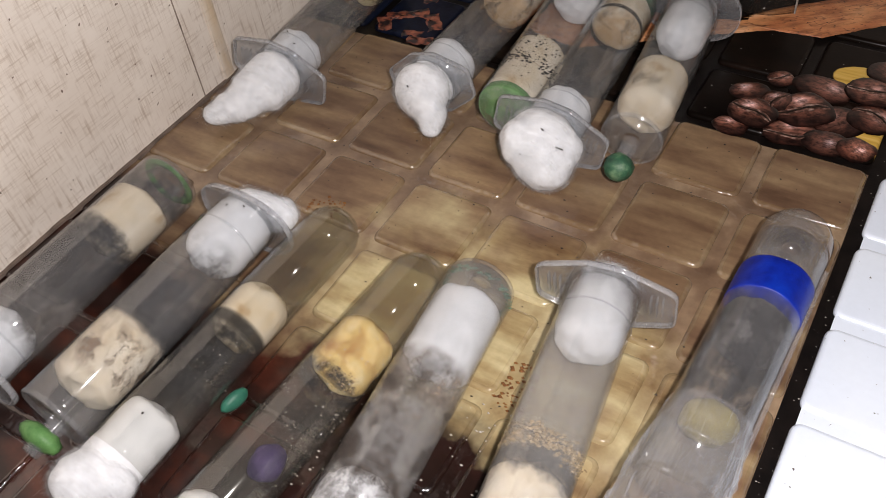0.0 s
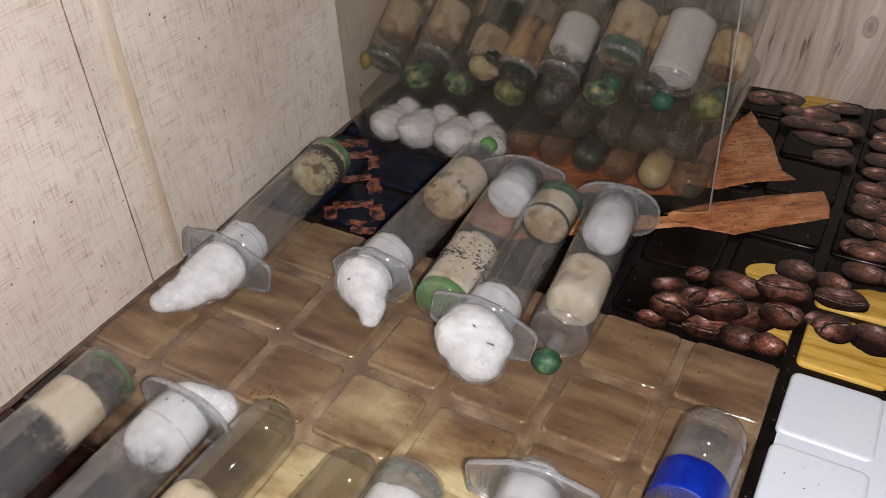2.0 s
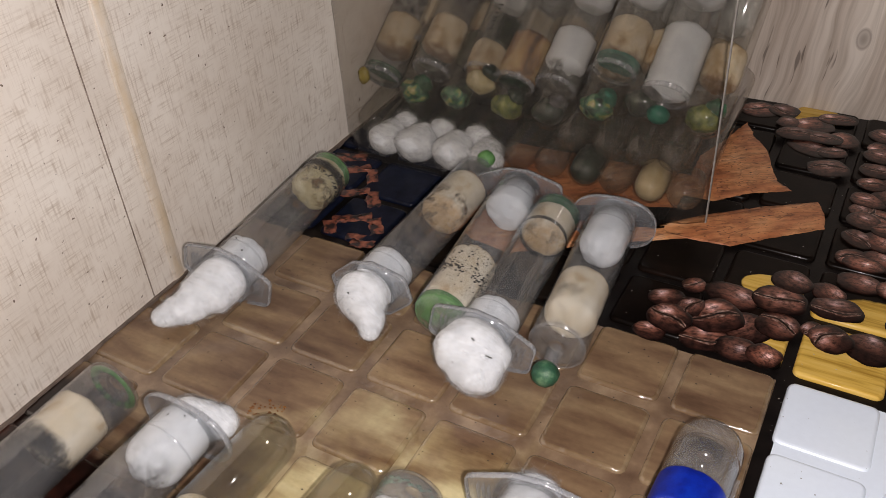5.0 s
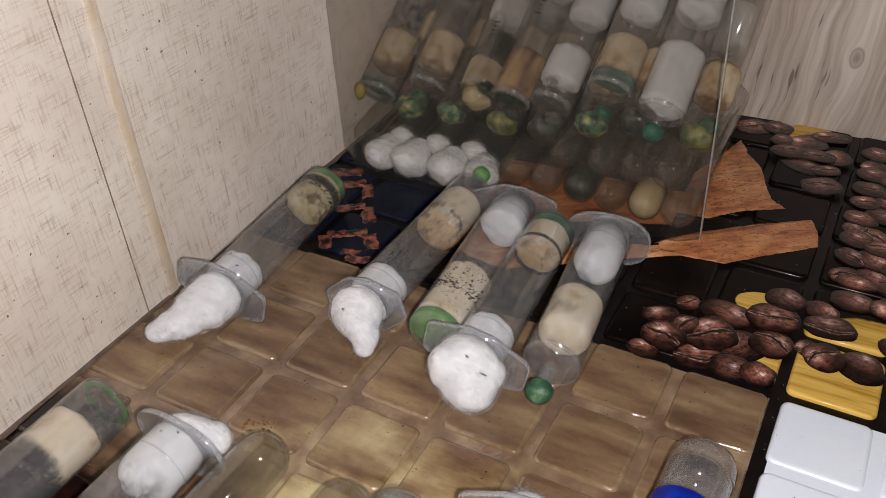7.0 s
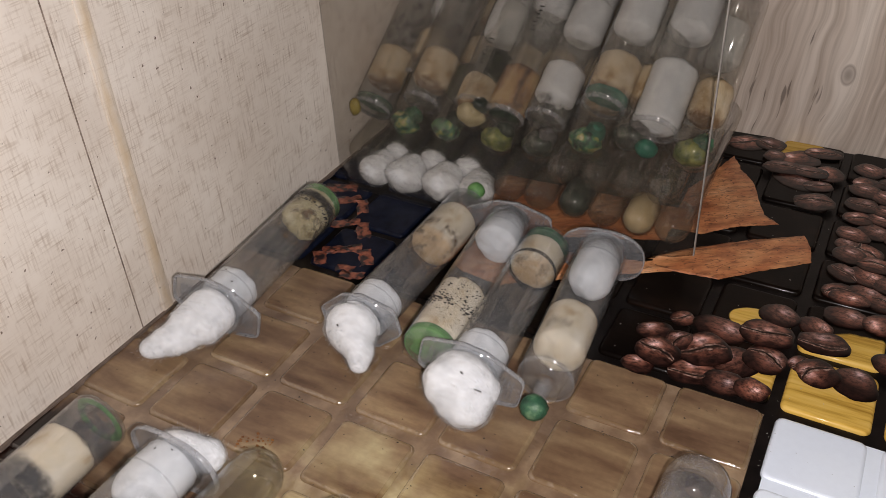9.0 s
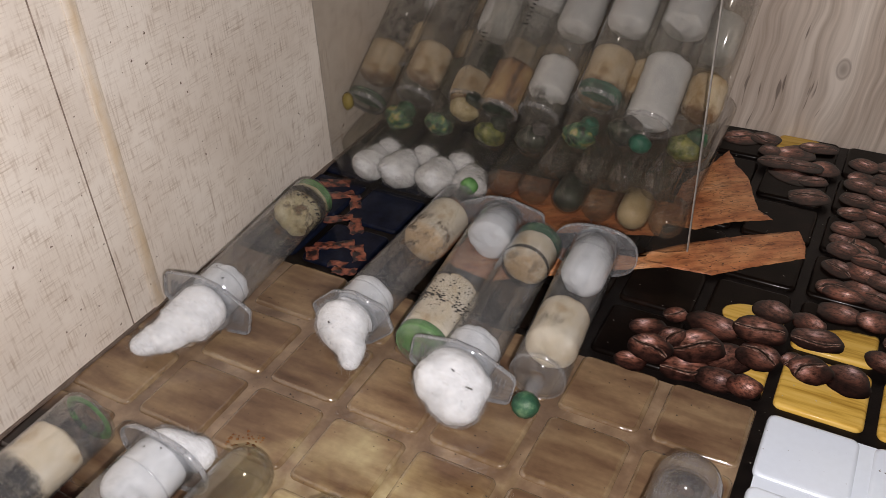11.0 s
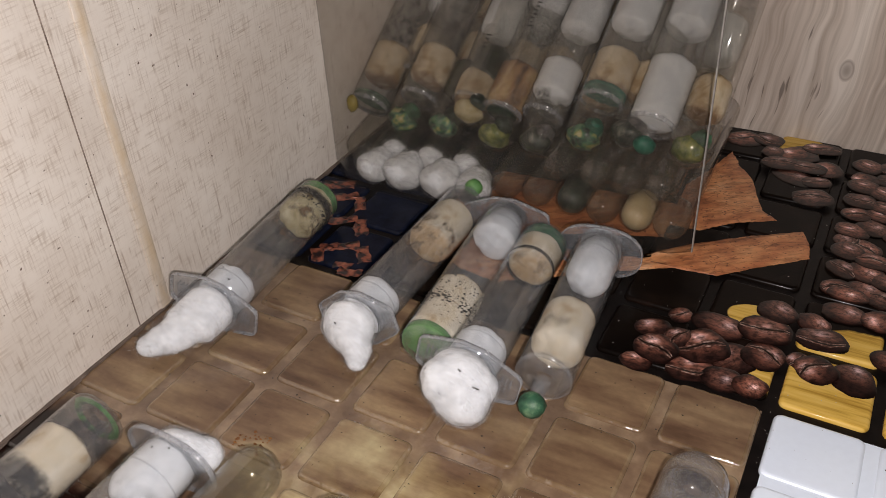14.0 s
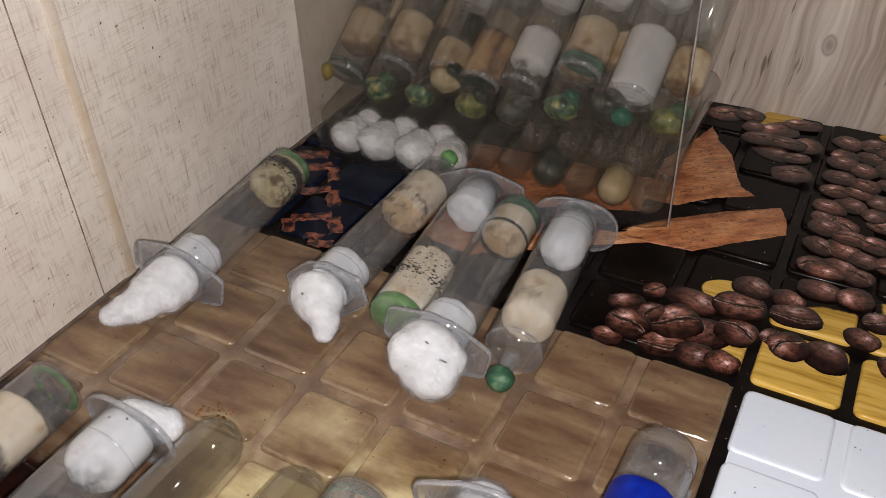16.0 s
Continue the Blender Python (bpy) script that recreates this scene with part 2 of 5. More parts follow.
TAN_COTTON_STOPS = [(0.3, (0.50, 0.36, 0.20)), (0.42, (0.70, 0.60, 0.44)), (0.7, (0.78, 0.72, 0.60))]
COTTON_TAN = stained_cotton("damp_cream_cotton", TAN_COTTON_STOPS, (0.44, 0.27, 0.11), 0.04, 0.75, 0.15)
COTTON_MOULDY = stained_cotton("mouldy_cream_cotton", TAN_COTTON_STOPS, (0.03, 0.024, 0.016), 0.08, 0.95)
COTTON_YELLOW = surface("yellowed_wet_cotton", [(0.3, (0.45, 0.24, 0.08)), (0.5, (0.78, 0.58, 0.24)), (0.7, (0.85, 0.75, 0.48))], (140,) * 3, 0.5, fine=(2200, 0.2), bump_mm=0.1, spec=0.4)
COTTON_PILE = stained_cotton("stained_cotton", [(0.32, (0.40, 0.26, 0.12)), (0.45, (0.60, 0.47, 0.30)), (0.7, (0.72, 0.63, 0.48))], (0.16, 0.075, 0.025), 0.96, 0.9)
COTTON_RUST = surface("rust_stained_cotton", [(0.34, (0.10, 0.045, 0.015)), (0.46, (0.36, 0.19, 0.07)), (0.60, (0.56, 0.38, 0.17)), (0.72, (0.66, 0.52, 0.30))], (130, 70, 130), 0.8, fine=(2200, 0.2), bump_mm=0.15, per_object=True, spec=0.2)
COTTON_OLIVE = surface("olive_damp_cotton", [(0.32, (0.24, 0.17, 0.07)), (0.45, (0.52, 0.44, 0.24)), (0.7, (0.68, 0.61, 0.42))], (150,) * 3, 0.7, fine=(2200, 0.2), bump_mm=0.15, per_object=True, spec=0.2)
MOULD = surface("dark_mould", [(0.35, (0.012, 0.011, 0.010)), (0.6, (0.045, 0.038, 0.03)), (0.8, (0.16, 0.13, 0.09))], (700,) * 3, 0.9, bump_mm=0.3, per_object=True)
SOIL = surface("sandy_crumbs", [(0.35, (0.10, 0.08, 0.05)), (0.5, (0.38, 0.27, 0.13)), (0.7, (0.55, 0.44, 0.28))], (1500,) * 3, 0.9, bump_mm=0.3, per_object=True)
GREY_DUST = surface("grey_residue", [(0.35, (0.05, 0.05, 0.055)), (0.65, (0.16, 0.15, 0.15))], (250,) * 3, 0.8, per_object=True)
GREEN = surface("green_plasticine", [(0.3, (0.05, 0.16, 0.04)), (0.7, (0.16, 0.34, 0.11))], (250,) * 3, 0.55, bump_mm=0.12, per_object=True)
GREEN_DARK = surface("dark_green_plasticine", [(0.3, (0.012, 0.045, 0.026)), (0.52, (0.035, 0.115, 0.06)), (0.72, (0.15, 0.26, 0.14))], (320,) * 3, 0.5, bump_mm=0.15, per_object=True)
TEAL = surface("teal_plasticine", [(0.3, (0.012, 0.09, 0.06)), (0.7, (0.045, 0.20, 0.13))], (250,) * 3, 0.5, bump_mm=0.12, per_object=True)
LIME = surface("yellow_green_plasticine", [(0.35, (0.06, 0.10, 0.02)), (0.5, (0.16, 0.20, 0.04)), (0.7, (0.34, 0.36, 0.09))], (300,) * 3, 0.5, bump_mm=0.15, per_object=True)
MOTTLED = surface("mottled_green_plasticine", [(0.36, (0.010, 0.030, 0.018)), (0.45, (0.03, 0.13, 0.07)), (0.53, (0.10, 0.27, 0.13)), (0.60, (0.34, 0.36, 0.09)), (0.70, (0.55, 0.48, 0.25))], (330,) * 3, 0.45, bump_mm=0.25, per_object=True)
DARK_LUMP = surface("blackish_green_plasticine", [(0.35, (0.008, 0.014, 0.011)), (0.6, (0.03, 0.05, 0.035)), (0.75, (0.09, 0.12, 0.07))], (300,) * 3, 0.4, bump_mm=0.2, per_object=True)
YELLOW = surface("yellow_plasticine", [(0.3, (0.26, 0.20, 0.035)), (0.7, (0.40, 0.32, 0.08))], (300,) * 3, 0.5, bump_mm=0.1)
BLUE = surface("blue_plug", [(0.3, (0.0, 0.006, 0.16)), (0.5, (0.0, 0.016, 0.30)), (0.7, (0.0, 0.03, 0.40))], (180,) * 3, 0.45, bump_mm=0.08)
PURPLE = surface("purple_plug", [(0.3, (0.035, 0.025, 0.085)), (0.7, (0.09, 0.06, 0.17))], (250,) * 3, 0.6)
INK = surface("worn_black_print", [(0.3, (0.02, 0.02, 0.02)), (0.7, (0.06, 0.06, 0.06))], (900,) * 3, 0.6, bump_mm=0)
RUST = surface("rusty_grit", [(0.3, (0.10, 0.03, 0.01)), (0.7, (0.30, 0.13, 0.03))], (1200,) * 3, 0.8, per_object=True)


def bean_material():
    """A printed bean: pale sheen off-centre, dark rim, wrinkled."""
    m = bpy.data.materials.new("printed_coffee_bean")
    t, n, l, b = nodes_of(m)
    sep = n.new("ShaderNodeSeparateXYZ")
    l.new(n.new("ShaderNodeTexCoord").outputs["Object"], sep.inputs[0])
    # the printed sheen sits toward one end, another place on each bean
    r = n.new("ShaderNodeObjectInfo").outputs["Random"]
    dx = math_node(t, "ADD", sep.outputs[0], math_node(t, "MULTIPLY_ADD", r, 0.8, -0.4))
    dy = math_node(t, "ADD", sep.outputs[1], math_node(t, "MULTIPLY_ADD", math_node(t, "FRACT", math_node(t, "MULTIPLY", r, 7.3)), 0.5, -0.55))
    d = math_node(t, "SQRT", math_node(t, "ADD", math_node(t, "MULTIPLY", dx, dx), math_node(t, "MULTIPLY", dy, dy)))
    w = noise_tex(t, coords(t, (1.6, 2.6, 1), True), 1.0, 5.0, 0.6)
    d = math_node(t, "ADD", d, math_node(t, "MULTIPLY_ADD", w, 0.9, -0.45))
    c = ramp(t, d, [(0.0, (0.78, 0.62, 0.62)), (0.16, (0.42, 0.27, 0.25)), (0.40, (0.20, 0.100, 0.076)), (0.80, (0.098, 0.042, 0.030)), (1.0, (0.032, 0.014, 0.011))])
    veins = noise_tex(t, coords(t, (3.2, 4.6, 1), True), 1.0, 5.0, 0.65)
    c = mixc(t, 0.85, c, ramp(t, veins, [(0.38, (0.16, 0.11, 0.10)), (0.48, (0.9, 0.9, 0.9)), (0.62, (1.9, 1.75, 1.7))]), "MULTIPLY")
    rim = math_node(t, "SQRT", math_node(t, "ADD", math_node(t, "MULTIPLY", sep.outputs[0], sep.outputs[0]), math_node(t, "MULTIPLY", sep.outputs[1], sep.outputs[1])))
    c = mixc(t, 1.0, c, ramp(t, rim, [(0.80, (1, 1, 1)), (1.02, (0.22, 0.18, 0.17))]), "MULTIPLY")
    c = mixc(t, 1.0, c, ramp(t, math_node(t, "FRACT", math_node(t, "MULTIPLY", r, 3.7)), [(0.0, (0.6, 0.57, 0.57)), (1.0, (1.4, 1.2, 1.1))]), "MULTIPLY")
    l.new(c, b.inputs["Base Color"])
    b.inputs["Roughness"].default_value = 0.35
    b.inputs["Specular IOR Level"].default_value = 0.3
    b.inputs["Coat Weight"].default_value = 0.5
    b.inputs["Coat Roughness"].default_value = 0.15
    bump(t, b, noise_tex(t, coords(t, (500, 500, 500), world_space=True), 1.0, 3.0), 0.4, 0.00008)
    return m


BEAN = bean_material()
BEAN_GROOVE = surface("printed_bean_crease", [(0.44, (0.004, 0.002, 0.0015)), (0.62, (0.035, 0.016, 0.010))], (700,) * 3, 0.4, world_space=True)
BEAN_LIP = surface("printed_bean_pale_lip", [(0.38, (0.05, 0.020, 0.014)), (0.5, (0.17, 0.085, 0.062)), (0.66, (0.44, 0.31, 0.26))], (620, 620, 500), 0.4, world_space=True)


def bark_material():
    """Printed bark: orange-brown, fibrous along the stick, pitted, redder and darker in places."""
    m = bpy.data.materials.new("printed_cinnamon_bark")
    t, n, l, b = nodes_of(m)
    mp = n.new("ShaderNodeMapping")
    mp.inputs["Rotation"].default_value = (0, 0, radians(-36))
    l.new(n.new("ShaderNodeNewGeometry").outputs["Position"], mp.inputs["Vector"])

    def layer(sx, sy, det):
        q = n.new("ShaderNodeMapping")
        q.inputs["Scale"].default_value = (sx, sy, 100)
        l.new(mp.outputs[0], q.inputs["Vector"])
        return noise_tex(t, q.outputs[0], 1.0, det, 0.6)
    c = ramp(t, layer(55, 75, 5.0), [(0.30, (0.26, 0.075, 0.028)), (0.45, (0.50, 0.185, 0.072)), (0.58, (0.66, 0.30, 0.125)), (0.74, (0.80, 0.47, 0.27))])
    c = mixc(t, 0.6, c, ramp(t, layer(130, 420, 5.0), [(0.34, (0.35, 0.27, 0.22)), (0.52, (1, 1, 1)), (0.7, (1.25, 1.2, 1.15))]), "MULTIPLY")
    pits = layer(560, 900, 2.0)
    c = mixc(t, ramp(t, pits, [(0.655, (0, 0, 0)), (0.69, (1, 1, 1))]), c, (0.045, 0.012, 0.006))
    cracks = layer(45, 210, 3.0)
    c = mixc(t, math_node(t, "MULTIPLY", ramp(t, math_node(t, "ABSOLUTE", math_node(t, "SUBTRACT", cracks, 0.5)), [(0.0, (1, 1, 1)), (0.012, (0, 0, 0))]), 0.75), c, (0.06, 0.018, 0.008))
    l.new(c, b.inputs["Base Color"])
    b.inputs["Roughness"].default_value = 0.4
    b.inputs["Coat Weight"].default_value = 0.25
    bump(t, b, pits, 0.4, 0.00012)
    return m


CINNAMON = bark_material()
ORANGE_PRINT = surface("worn_orange_print", [(0.42, (0.02, 0.012, 0.016)), (0.52, (0.26, 0.075, 0.045)), (0.7, (0.46, 0.17, 0.10))], (330,) * 3, 0.3, fine=(1600, 0.5), bump_mm=0.05, coat=0.3, world_space=True)

TAN_STOPS = [(0.28, (0.080, 0.043, 0.026)), (0.42, (0.158, 0.094, 0.056)), (0.55, (0.238, 0.155, 0.089)), (0.70, (0.345, 0.248, 0.140))]
TAN_CREAM = (0.125, 0.102, 0.066, 0.046, [(0.30, (0.19, 0.108, 0.046)), (0.45, (0.37, 0.28, 0.140)), (0.62, (0.55, 0.47, 0.27))])
DARK_PRINT = [(0.32, (0.005, 0.003, 0.002)), (0.52, (0.020, 0.007, 0.005)), (0.64, (0.062, 0.017, 0.010)), (0.80, (0.14, 0.045, 0.025))]
TAN_LAY = dict(patch=TAN_CREAM, fade=DARK_PRINT, scale=(26, 105, 40), fine=(520, 0.25), per_object=False, world_space=True, spec=0.35)
TAN = surface("tan_marbled_vinyl", TAN_STOPS, rough=0.3, bump_mm=0.03, coat=0.5, tone=0.16, coat_rough=0.12, wavy=(60, 0.10), specks=((0.10, 0.06, 0.035), 420, 0.735), **TAN_LAY)
RIM_STOPS = [(0.30, (0.13, 0.075, 0.042)), (0.5, (0.22, 0.145, 0.080)), (0.70, (0.34, 0.25, 0.145))]
TAN_RIM = surface("tan_vinyl_shiny_rim", RIM_STOPS, rough=0.2, bump_mm=0.06, coat=1.0, coat_rough=0.12, coat_ior=1.9, wavy=(260, 1.0), tone=0.06, **TAN_LAY)
TAN_GROOVE = surface("tan_groove_vinyl", [(0.30, (0.115, 0.068, 0.042)), (0.5, (0.215, 0.140, 0.086)), (0.70, (0.36, 0.26, 0.165))], (75, 75, 75), 0.28, fine=(420, 0.20), bump_mm=0.04, coat=1.0, coat_rough=0.13, coat_ior=1.7, wavy=(240, 1.2), patch=TAN_CREAM, fade=DARK_PRINT, spec=0.4, world_space=True, specks=((0.05, 0.03, 0.02), 420, 0.74))
WHITE_TILE = surface("white_gloss_vinyl", [(0.3, (0.77, 0.85, 0.97)), (0.7, (0.82, 0.895, 0.985))], (30,) * 3, 0.25, fine=(500, 0.05), bump_mm=0.02, per_object=True, coat=1.0, specks=((0.12, 0.10, 0.09), 700, 0.735))
BLACK_BAND = surface("black_groove_vinyl", [(0.3, (0.004, 0.003, 0.0028)), (0.7, (0.011, 0.008, 0.007))], (200,) * 3, 0.4, fine=(1500, 0.4), bump_mm=0.08, coat=0.15, spec=0.2, specks=((0.30, 0.28, 0.25), 800, 0.80))
# pale grains: real dust, and the gloss glints imitated on the dark near tiles
DUST_AND_GLINT = surface("pale_dust_and_glint", [(0.3, (0.4, 0.37, 0.33)), (0.7, (0.6, 0.57, 0.52))], (900,) * 3, 1.0)


def picture_material():
    """The printed coffee picture: ochre wood patches, a navy cloth, and dark brown shadow between."""
    m = bpy.data.materials.new("printed_coffee_picture")
    t, n, l, b = nodes_of(m)
    pos = n.new("ShaderNodeNewGeometry").outputs["Position"]
    sep = n.new("ShaderNodeSeparateXYZ")
    l.new(pos, sep.inputs[0])
    wob = noise_tex(t, coords(t, (70, 70, 70), world_space=True), 1.0, 3.0)
    c = ramp(t, noise_tex(t, coords(t, (50, 90, 60), world_space=True), 1.0, 4.0), [(0.3, (0.0025, 0.0016, 0.0013)), (0.58, (0.007, 0.0042, 0.003)), (0.85, (0.022, 0.011, 0.008))])
    wood = ramp(t, noise_tex(t, coords(t, (35, 420, 60), world_space=True), 1.0, 4.0), [(0.3, (0.36, 0.20, 0.028)), (0.5, (0.66, 0.42, 0.085)), (0.8, (0.78, 0.56, 0.19))])
    for cx, cy, rx, ry in ((0.222, 0.224, 0.036, 0.030), (0.187, 0.243, 0.0120, 0.008), (0.196, 0.224, 0.012, 0.012), (0.255, 0.25, 0.03, 0.03), (0.178, 0.368, 0.014, 0.010), (0.235, 0.372, 0.02, 0.006)):
        dx = math_node(t, "DIVIDE", math_node(t, "SUBTRACT", sep.outputs[0], cx), rx)
        dy = math_node(t, "DIVIDE", math_node(t, "SUBTRACT", sep.outputs[1], cy), ry)
        d = math_node(t, "ADD", math_node(t, "MULTIPLY", dx, dx), math_node(t, "MULTIPLY", dy, dy))
        d = math_node(t, "ADD", d, math_node(t, "MULTIPLY", wob, 0.5))
        c = mixc(t, ramp(t, d, [(0.0, (1, 1, 1)), (0.93, (1, 1, 1)), (1.0, (0, 0, 0))]), c, wood)
    navy = ramp(t, noise_tex(t, coords(t, (260, 260, 260), world_space=True), 1.0, 4.0), [(0.3, (0.003, 0.004, 0.010)), (0.7, (0.010, 0.014, 0.032))])
    inx = math_node(t, "LESS_THAN", sep.outputs[0], 0.074)
    iny = math_node(t, "GREATER_THAN", sep.outputs[1], 0.2)
    c = mixc(t, math_node(t, "MULTIPLY", inx, iny), c, navy)
    l.new(c, b.inputs["Base Color"])
    b.inputs["Roughness"].default_value = 0.3
    b.inputs["Specular IOR Level"].default_value = 0.1
    b.inputs["Coat Weight"].default_value = 0.12
    b.inputs["Coat Roughness"].default_value = 0.12
    bump(t, b, noise_tex(t, coords(t, (900, 900, 900), world_space=True), 1.0, 3.0), 0.4, 0.00006)
    return m


PICTURE = picture_material()


def wallpaper_material():
    """Off-white linen paper with broken brown threads in both ways and scattered dots."""
    m = bpy.data.materials.new("linen_wallpaper")
    t, n, l, b = nodes_of(m)
    c = ramp(t, noise_tex(t, coords(t, (20, 25, 25), world_space=True), 1.0, 5.0), [(0.3, (0.69, 0.615, 0.535)), (0.6, (0.80, 0.735, 0.655)), (0.8, (0.85, 0.795, 0.72))])
    for sc, lo, col, amt in (((10, 900, 60), 0.62, (0.30, 0.20, 0.13), 0.55), ((10, 60, 1000), 0.63, (0.32, 0.22, 0.14), 0.48), ((10, 1500, 90), 0.56, (0.44, 0.35, 0.27), 0.48), ((10, 90, 1700), 0.56, (0.45, 0.36, 0.28), 0.44)):
        q = noise_tex(t, coords(t, sc, world_space=True), 1.0, 2.0, 0.5)
        breakup = noise_tex(t, coords(t, (10, 170, 170), world_space=True), 1.0, 2.0)
        mask = math_node(t, "MULTIPLY", ramp(t, q, [(lo - 0.05, (0, 0, 0)), (lo + 0.11, (1, 1, 1))]), ramp(t, breakup, [(0.34, (0, 0, 0)), (0.62, (1, 1, 1))]))
        c = mixc(t, math_node(t, "MULTIPLY", mask, amt), c, col)
    dots = noise_tex(t, coords(t, (10, 520, 520), world_space=True), 1.0, 1.0)
    c = mixc(t, ramp(t, dots, [(0.735, (0, 0, 0)), (0.78, (1, 1, 1))]), c, (0.17, 0.12, 0.09))
    sep = n.new("ShaderNodeSeparateXYZ")
    l.new(n.new("ShaderNodeNewGeometry").outputs["Position"], sep.inputs[0])
    # the brownish pasted seam
    d = math_node(t, "ABSOLUTE", math_node(t, "SUBTRACT", sep.outputs[1], 0.1625))
    seam = ramp(t, math_node(t, "MULTIPLY", d, 100), [(0.0, (1, 1, 1)), (0.12, (0.8, 0.8, 0.8)), (0.30, (0, 0, 0))])
    blot = ramp(t, noise_tex(t, coords(t, (60, 160, 60), world_space=True), 1.0, 5.0, 0.65), [(0.36, (0.25, 0.25, 0.25)), (0.62, (0.85, 0.85, 0.85))])
    c = mixc(t, math_node(t, "MULTIPLY", seam, blot), c, (0.70, 0.55, 0.36))
    l.new(c, b.inputs["Base Color"])
    b.inputs["Roughness"].default_value = 0.6
    weave = noise_tex(t, coords(t, (100, 1500, 1500), world_space=True), 1.0, 3.0)
    bump(t, b, weave, 0.35, 0.0001)
    return m


def woodgrain_material():
    """Pale grey-brown wood-effect board with upright grain and a knot."""
    m = bpy.data.materials.new("grey_wood_laminate")
    t, n, l, b = nodes_of(m)
    sep = n.new("ShaderNodeSeparateXYZ")
    l.new(n.new("ShaderNodeNewGeometry").outputs["Position"], sep.inputs[0])
    bend = noise_tex(t, coords(t, (22, 1, 16), world_space=True), 1.0, 2.0)
    # the grain swings round the knot
    kx = math_node(t, "SUBTRACT", sep.outputs[0], 0.1895)
    kz = math_node(t, "SUBTRACT", sep.outputs[2], 0.034)
    rr = math_node(t, "ADD", math_node(t, "MULTIPLY", kx, kx), math_node(t, "MULTIPLY", math_node(t, "MULTIPLY", kz, kz), 0.35))
    swell = math_node(t, "DIVIDE", 0.000012, math_node(t, "ADD", rr, 0.00001))
    off = math_node(t, "MULTIPLY", math_node(t, "MULTIPLY", kx, swell), -0.9)
    x = math_node(t, "ADD", math_node(t, "ADD", sep.outputs[0], off), math_node(t, "MULTIPLY", bend, 0.020))
    x = math_node(t, "MULTIPLY_ADD", sep.outputs[2], -0.12, x)
    comb = n.new("ShaderNodeCombineXYZ")
    l.new(x, comb.inputs[0])
    l.new(sep.outputs[2], comb.inputs[2])

    def streak(sx, sz, det):
        mp = n.new("ShaderNodeMapping")
        mp.inputs["Scale"].default_value = (sx, 1, sz)
        l.new(comb.outputs[0], mp.inputs["Vector"])
        return noise_tex(t, mp.outputs[0], 1.0, det)
    c = ramp(t, streak(95, 6, 4.0), [(0.28, (0.45, 0.365, 0.30)), (0.5, (0.62, 0.54, 0.465)), (0.72, (0.78, 0.71, 0.63))])
    c = mixc(t, 0.7, c, ramp(t, streak(420, 14, 4.0), [(0.32, (0.5, 0.46, 0.42)), (0.6, (1, 1, 1))]), "MULTIPLY")
    lines = ramp(t, streak(330, 28, 2.0), [(0.645, (0, 0, 0)), (0.68, (1, 1, 1))])
    c = mixc(t, math_node(t, "MULTIPLY", lines, 0.7), c, (0.10, 0.075, 0.06))
    knot = ramp(t, math_node(t, "MULTIPLY", rr, 10000), [(0.0, (1, 1, 1)), (0.035, (0.55, 0.55, 0.55)), (0.06, (0.9, 0.9, 0.9)), (0.10, (0, 0, 0))])
    c = mixc(t, math_node(t, "MULTIPLY", knot, 0.6), c, (0.13, 0.095, 0.075))
    l.new(c, b.inputs["Base Color"])
    b.inputs["Roughness"].default_value = 0.5
    bump(t, b, streak(420, 14, 4.0), 0.3, 0.0001)
    return m


WALLPAPER, WOODGRAIN = wallpaper_material(), woodgrain_material()
EDGE = surface("cut_board_edge", [(0.3, (0.10, 0.075, 0.06)), (0.7, (0.2, 0.15, 0.12))], (200,) * 3, 0.8)
PLAIN = surface("plain_board", [(0.3, (0.13, 0.14, 0.12)), (0.7, (0.22, 0.20, 0.18))], (40,) * 3, 0.7)

# ---- mesh helpers ----


def mesh_of(name, bm, material, smooth=True):
    me = bpy.data.meshes.new(name)
    bmesh.ops.recalc_face_normals(bm, faces=bm.faces)
    bm.to_mesh(me)
    bm.free()
    me.materials.append(material)
    if smooth:
        me.polygons.foreach_set("use_smooth", [True] * len(me.polygons))
    return me


def part(name, bm, material, parent, label="", smooth=True):
    ob = new(name, bm if isinstance(bm, bpy.types.Mesh) else mesh_of(name, bm, material, smooth))
    ob.parent = parent
    return tagged(ob, label)


def box(bm, x0, x1, y0, y1, z0, z1, bevel=0.0, segs=2):
    v = [bm.verts.new((x, y, z)) for x in (x0, x1) for y in (y0, y1) for z in (z0, z1)]
    faces = [bm.faces.new([v[k] for k in f]) for f in ((0, 1, 3, 2), (4, 6, 7, 5), (0, 4, 5, 1), (2, 3, 7, 6), (0, 2, 6, 4), (1, 5, 7, 3))]
    if bevel:
        edges = {e for f in faces for e in f.edges}
        bmesh.ops.bevel(bm, geom=list(edges), offset=bevel, segments=segs, profile=0.5, affect="EDGES")
    return bm


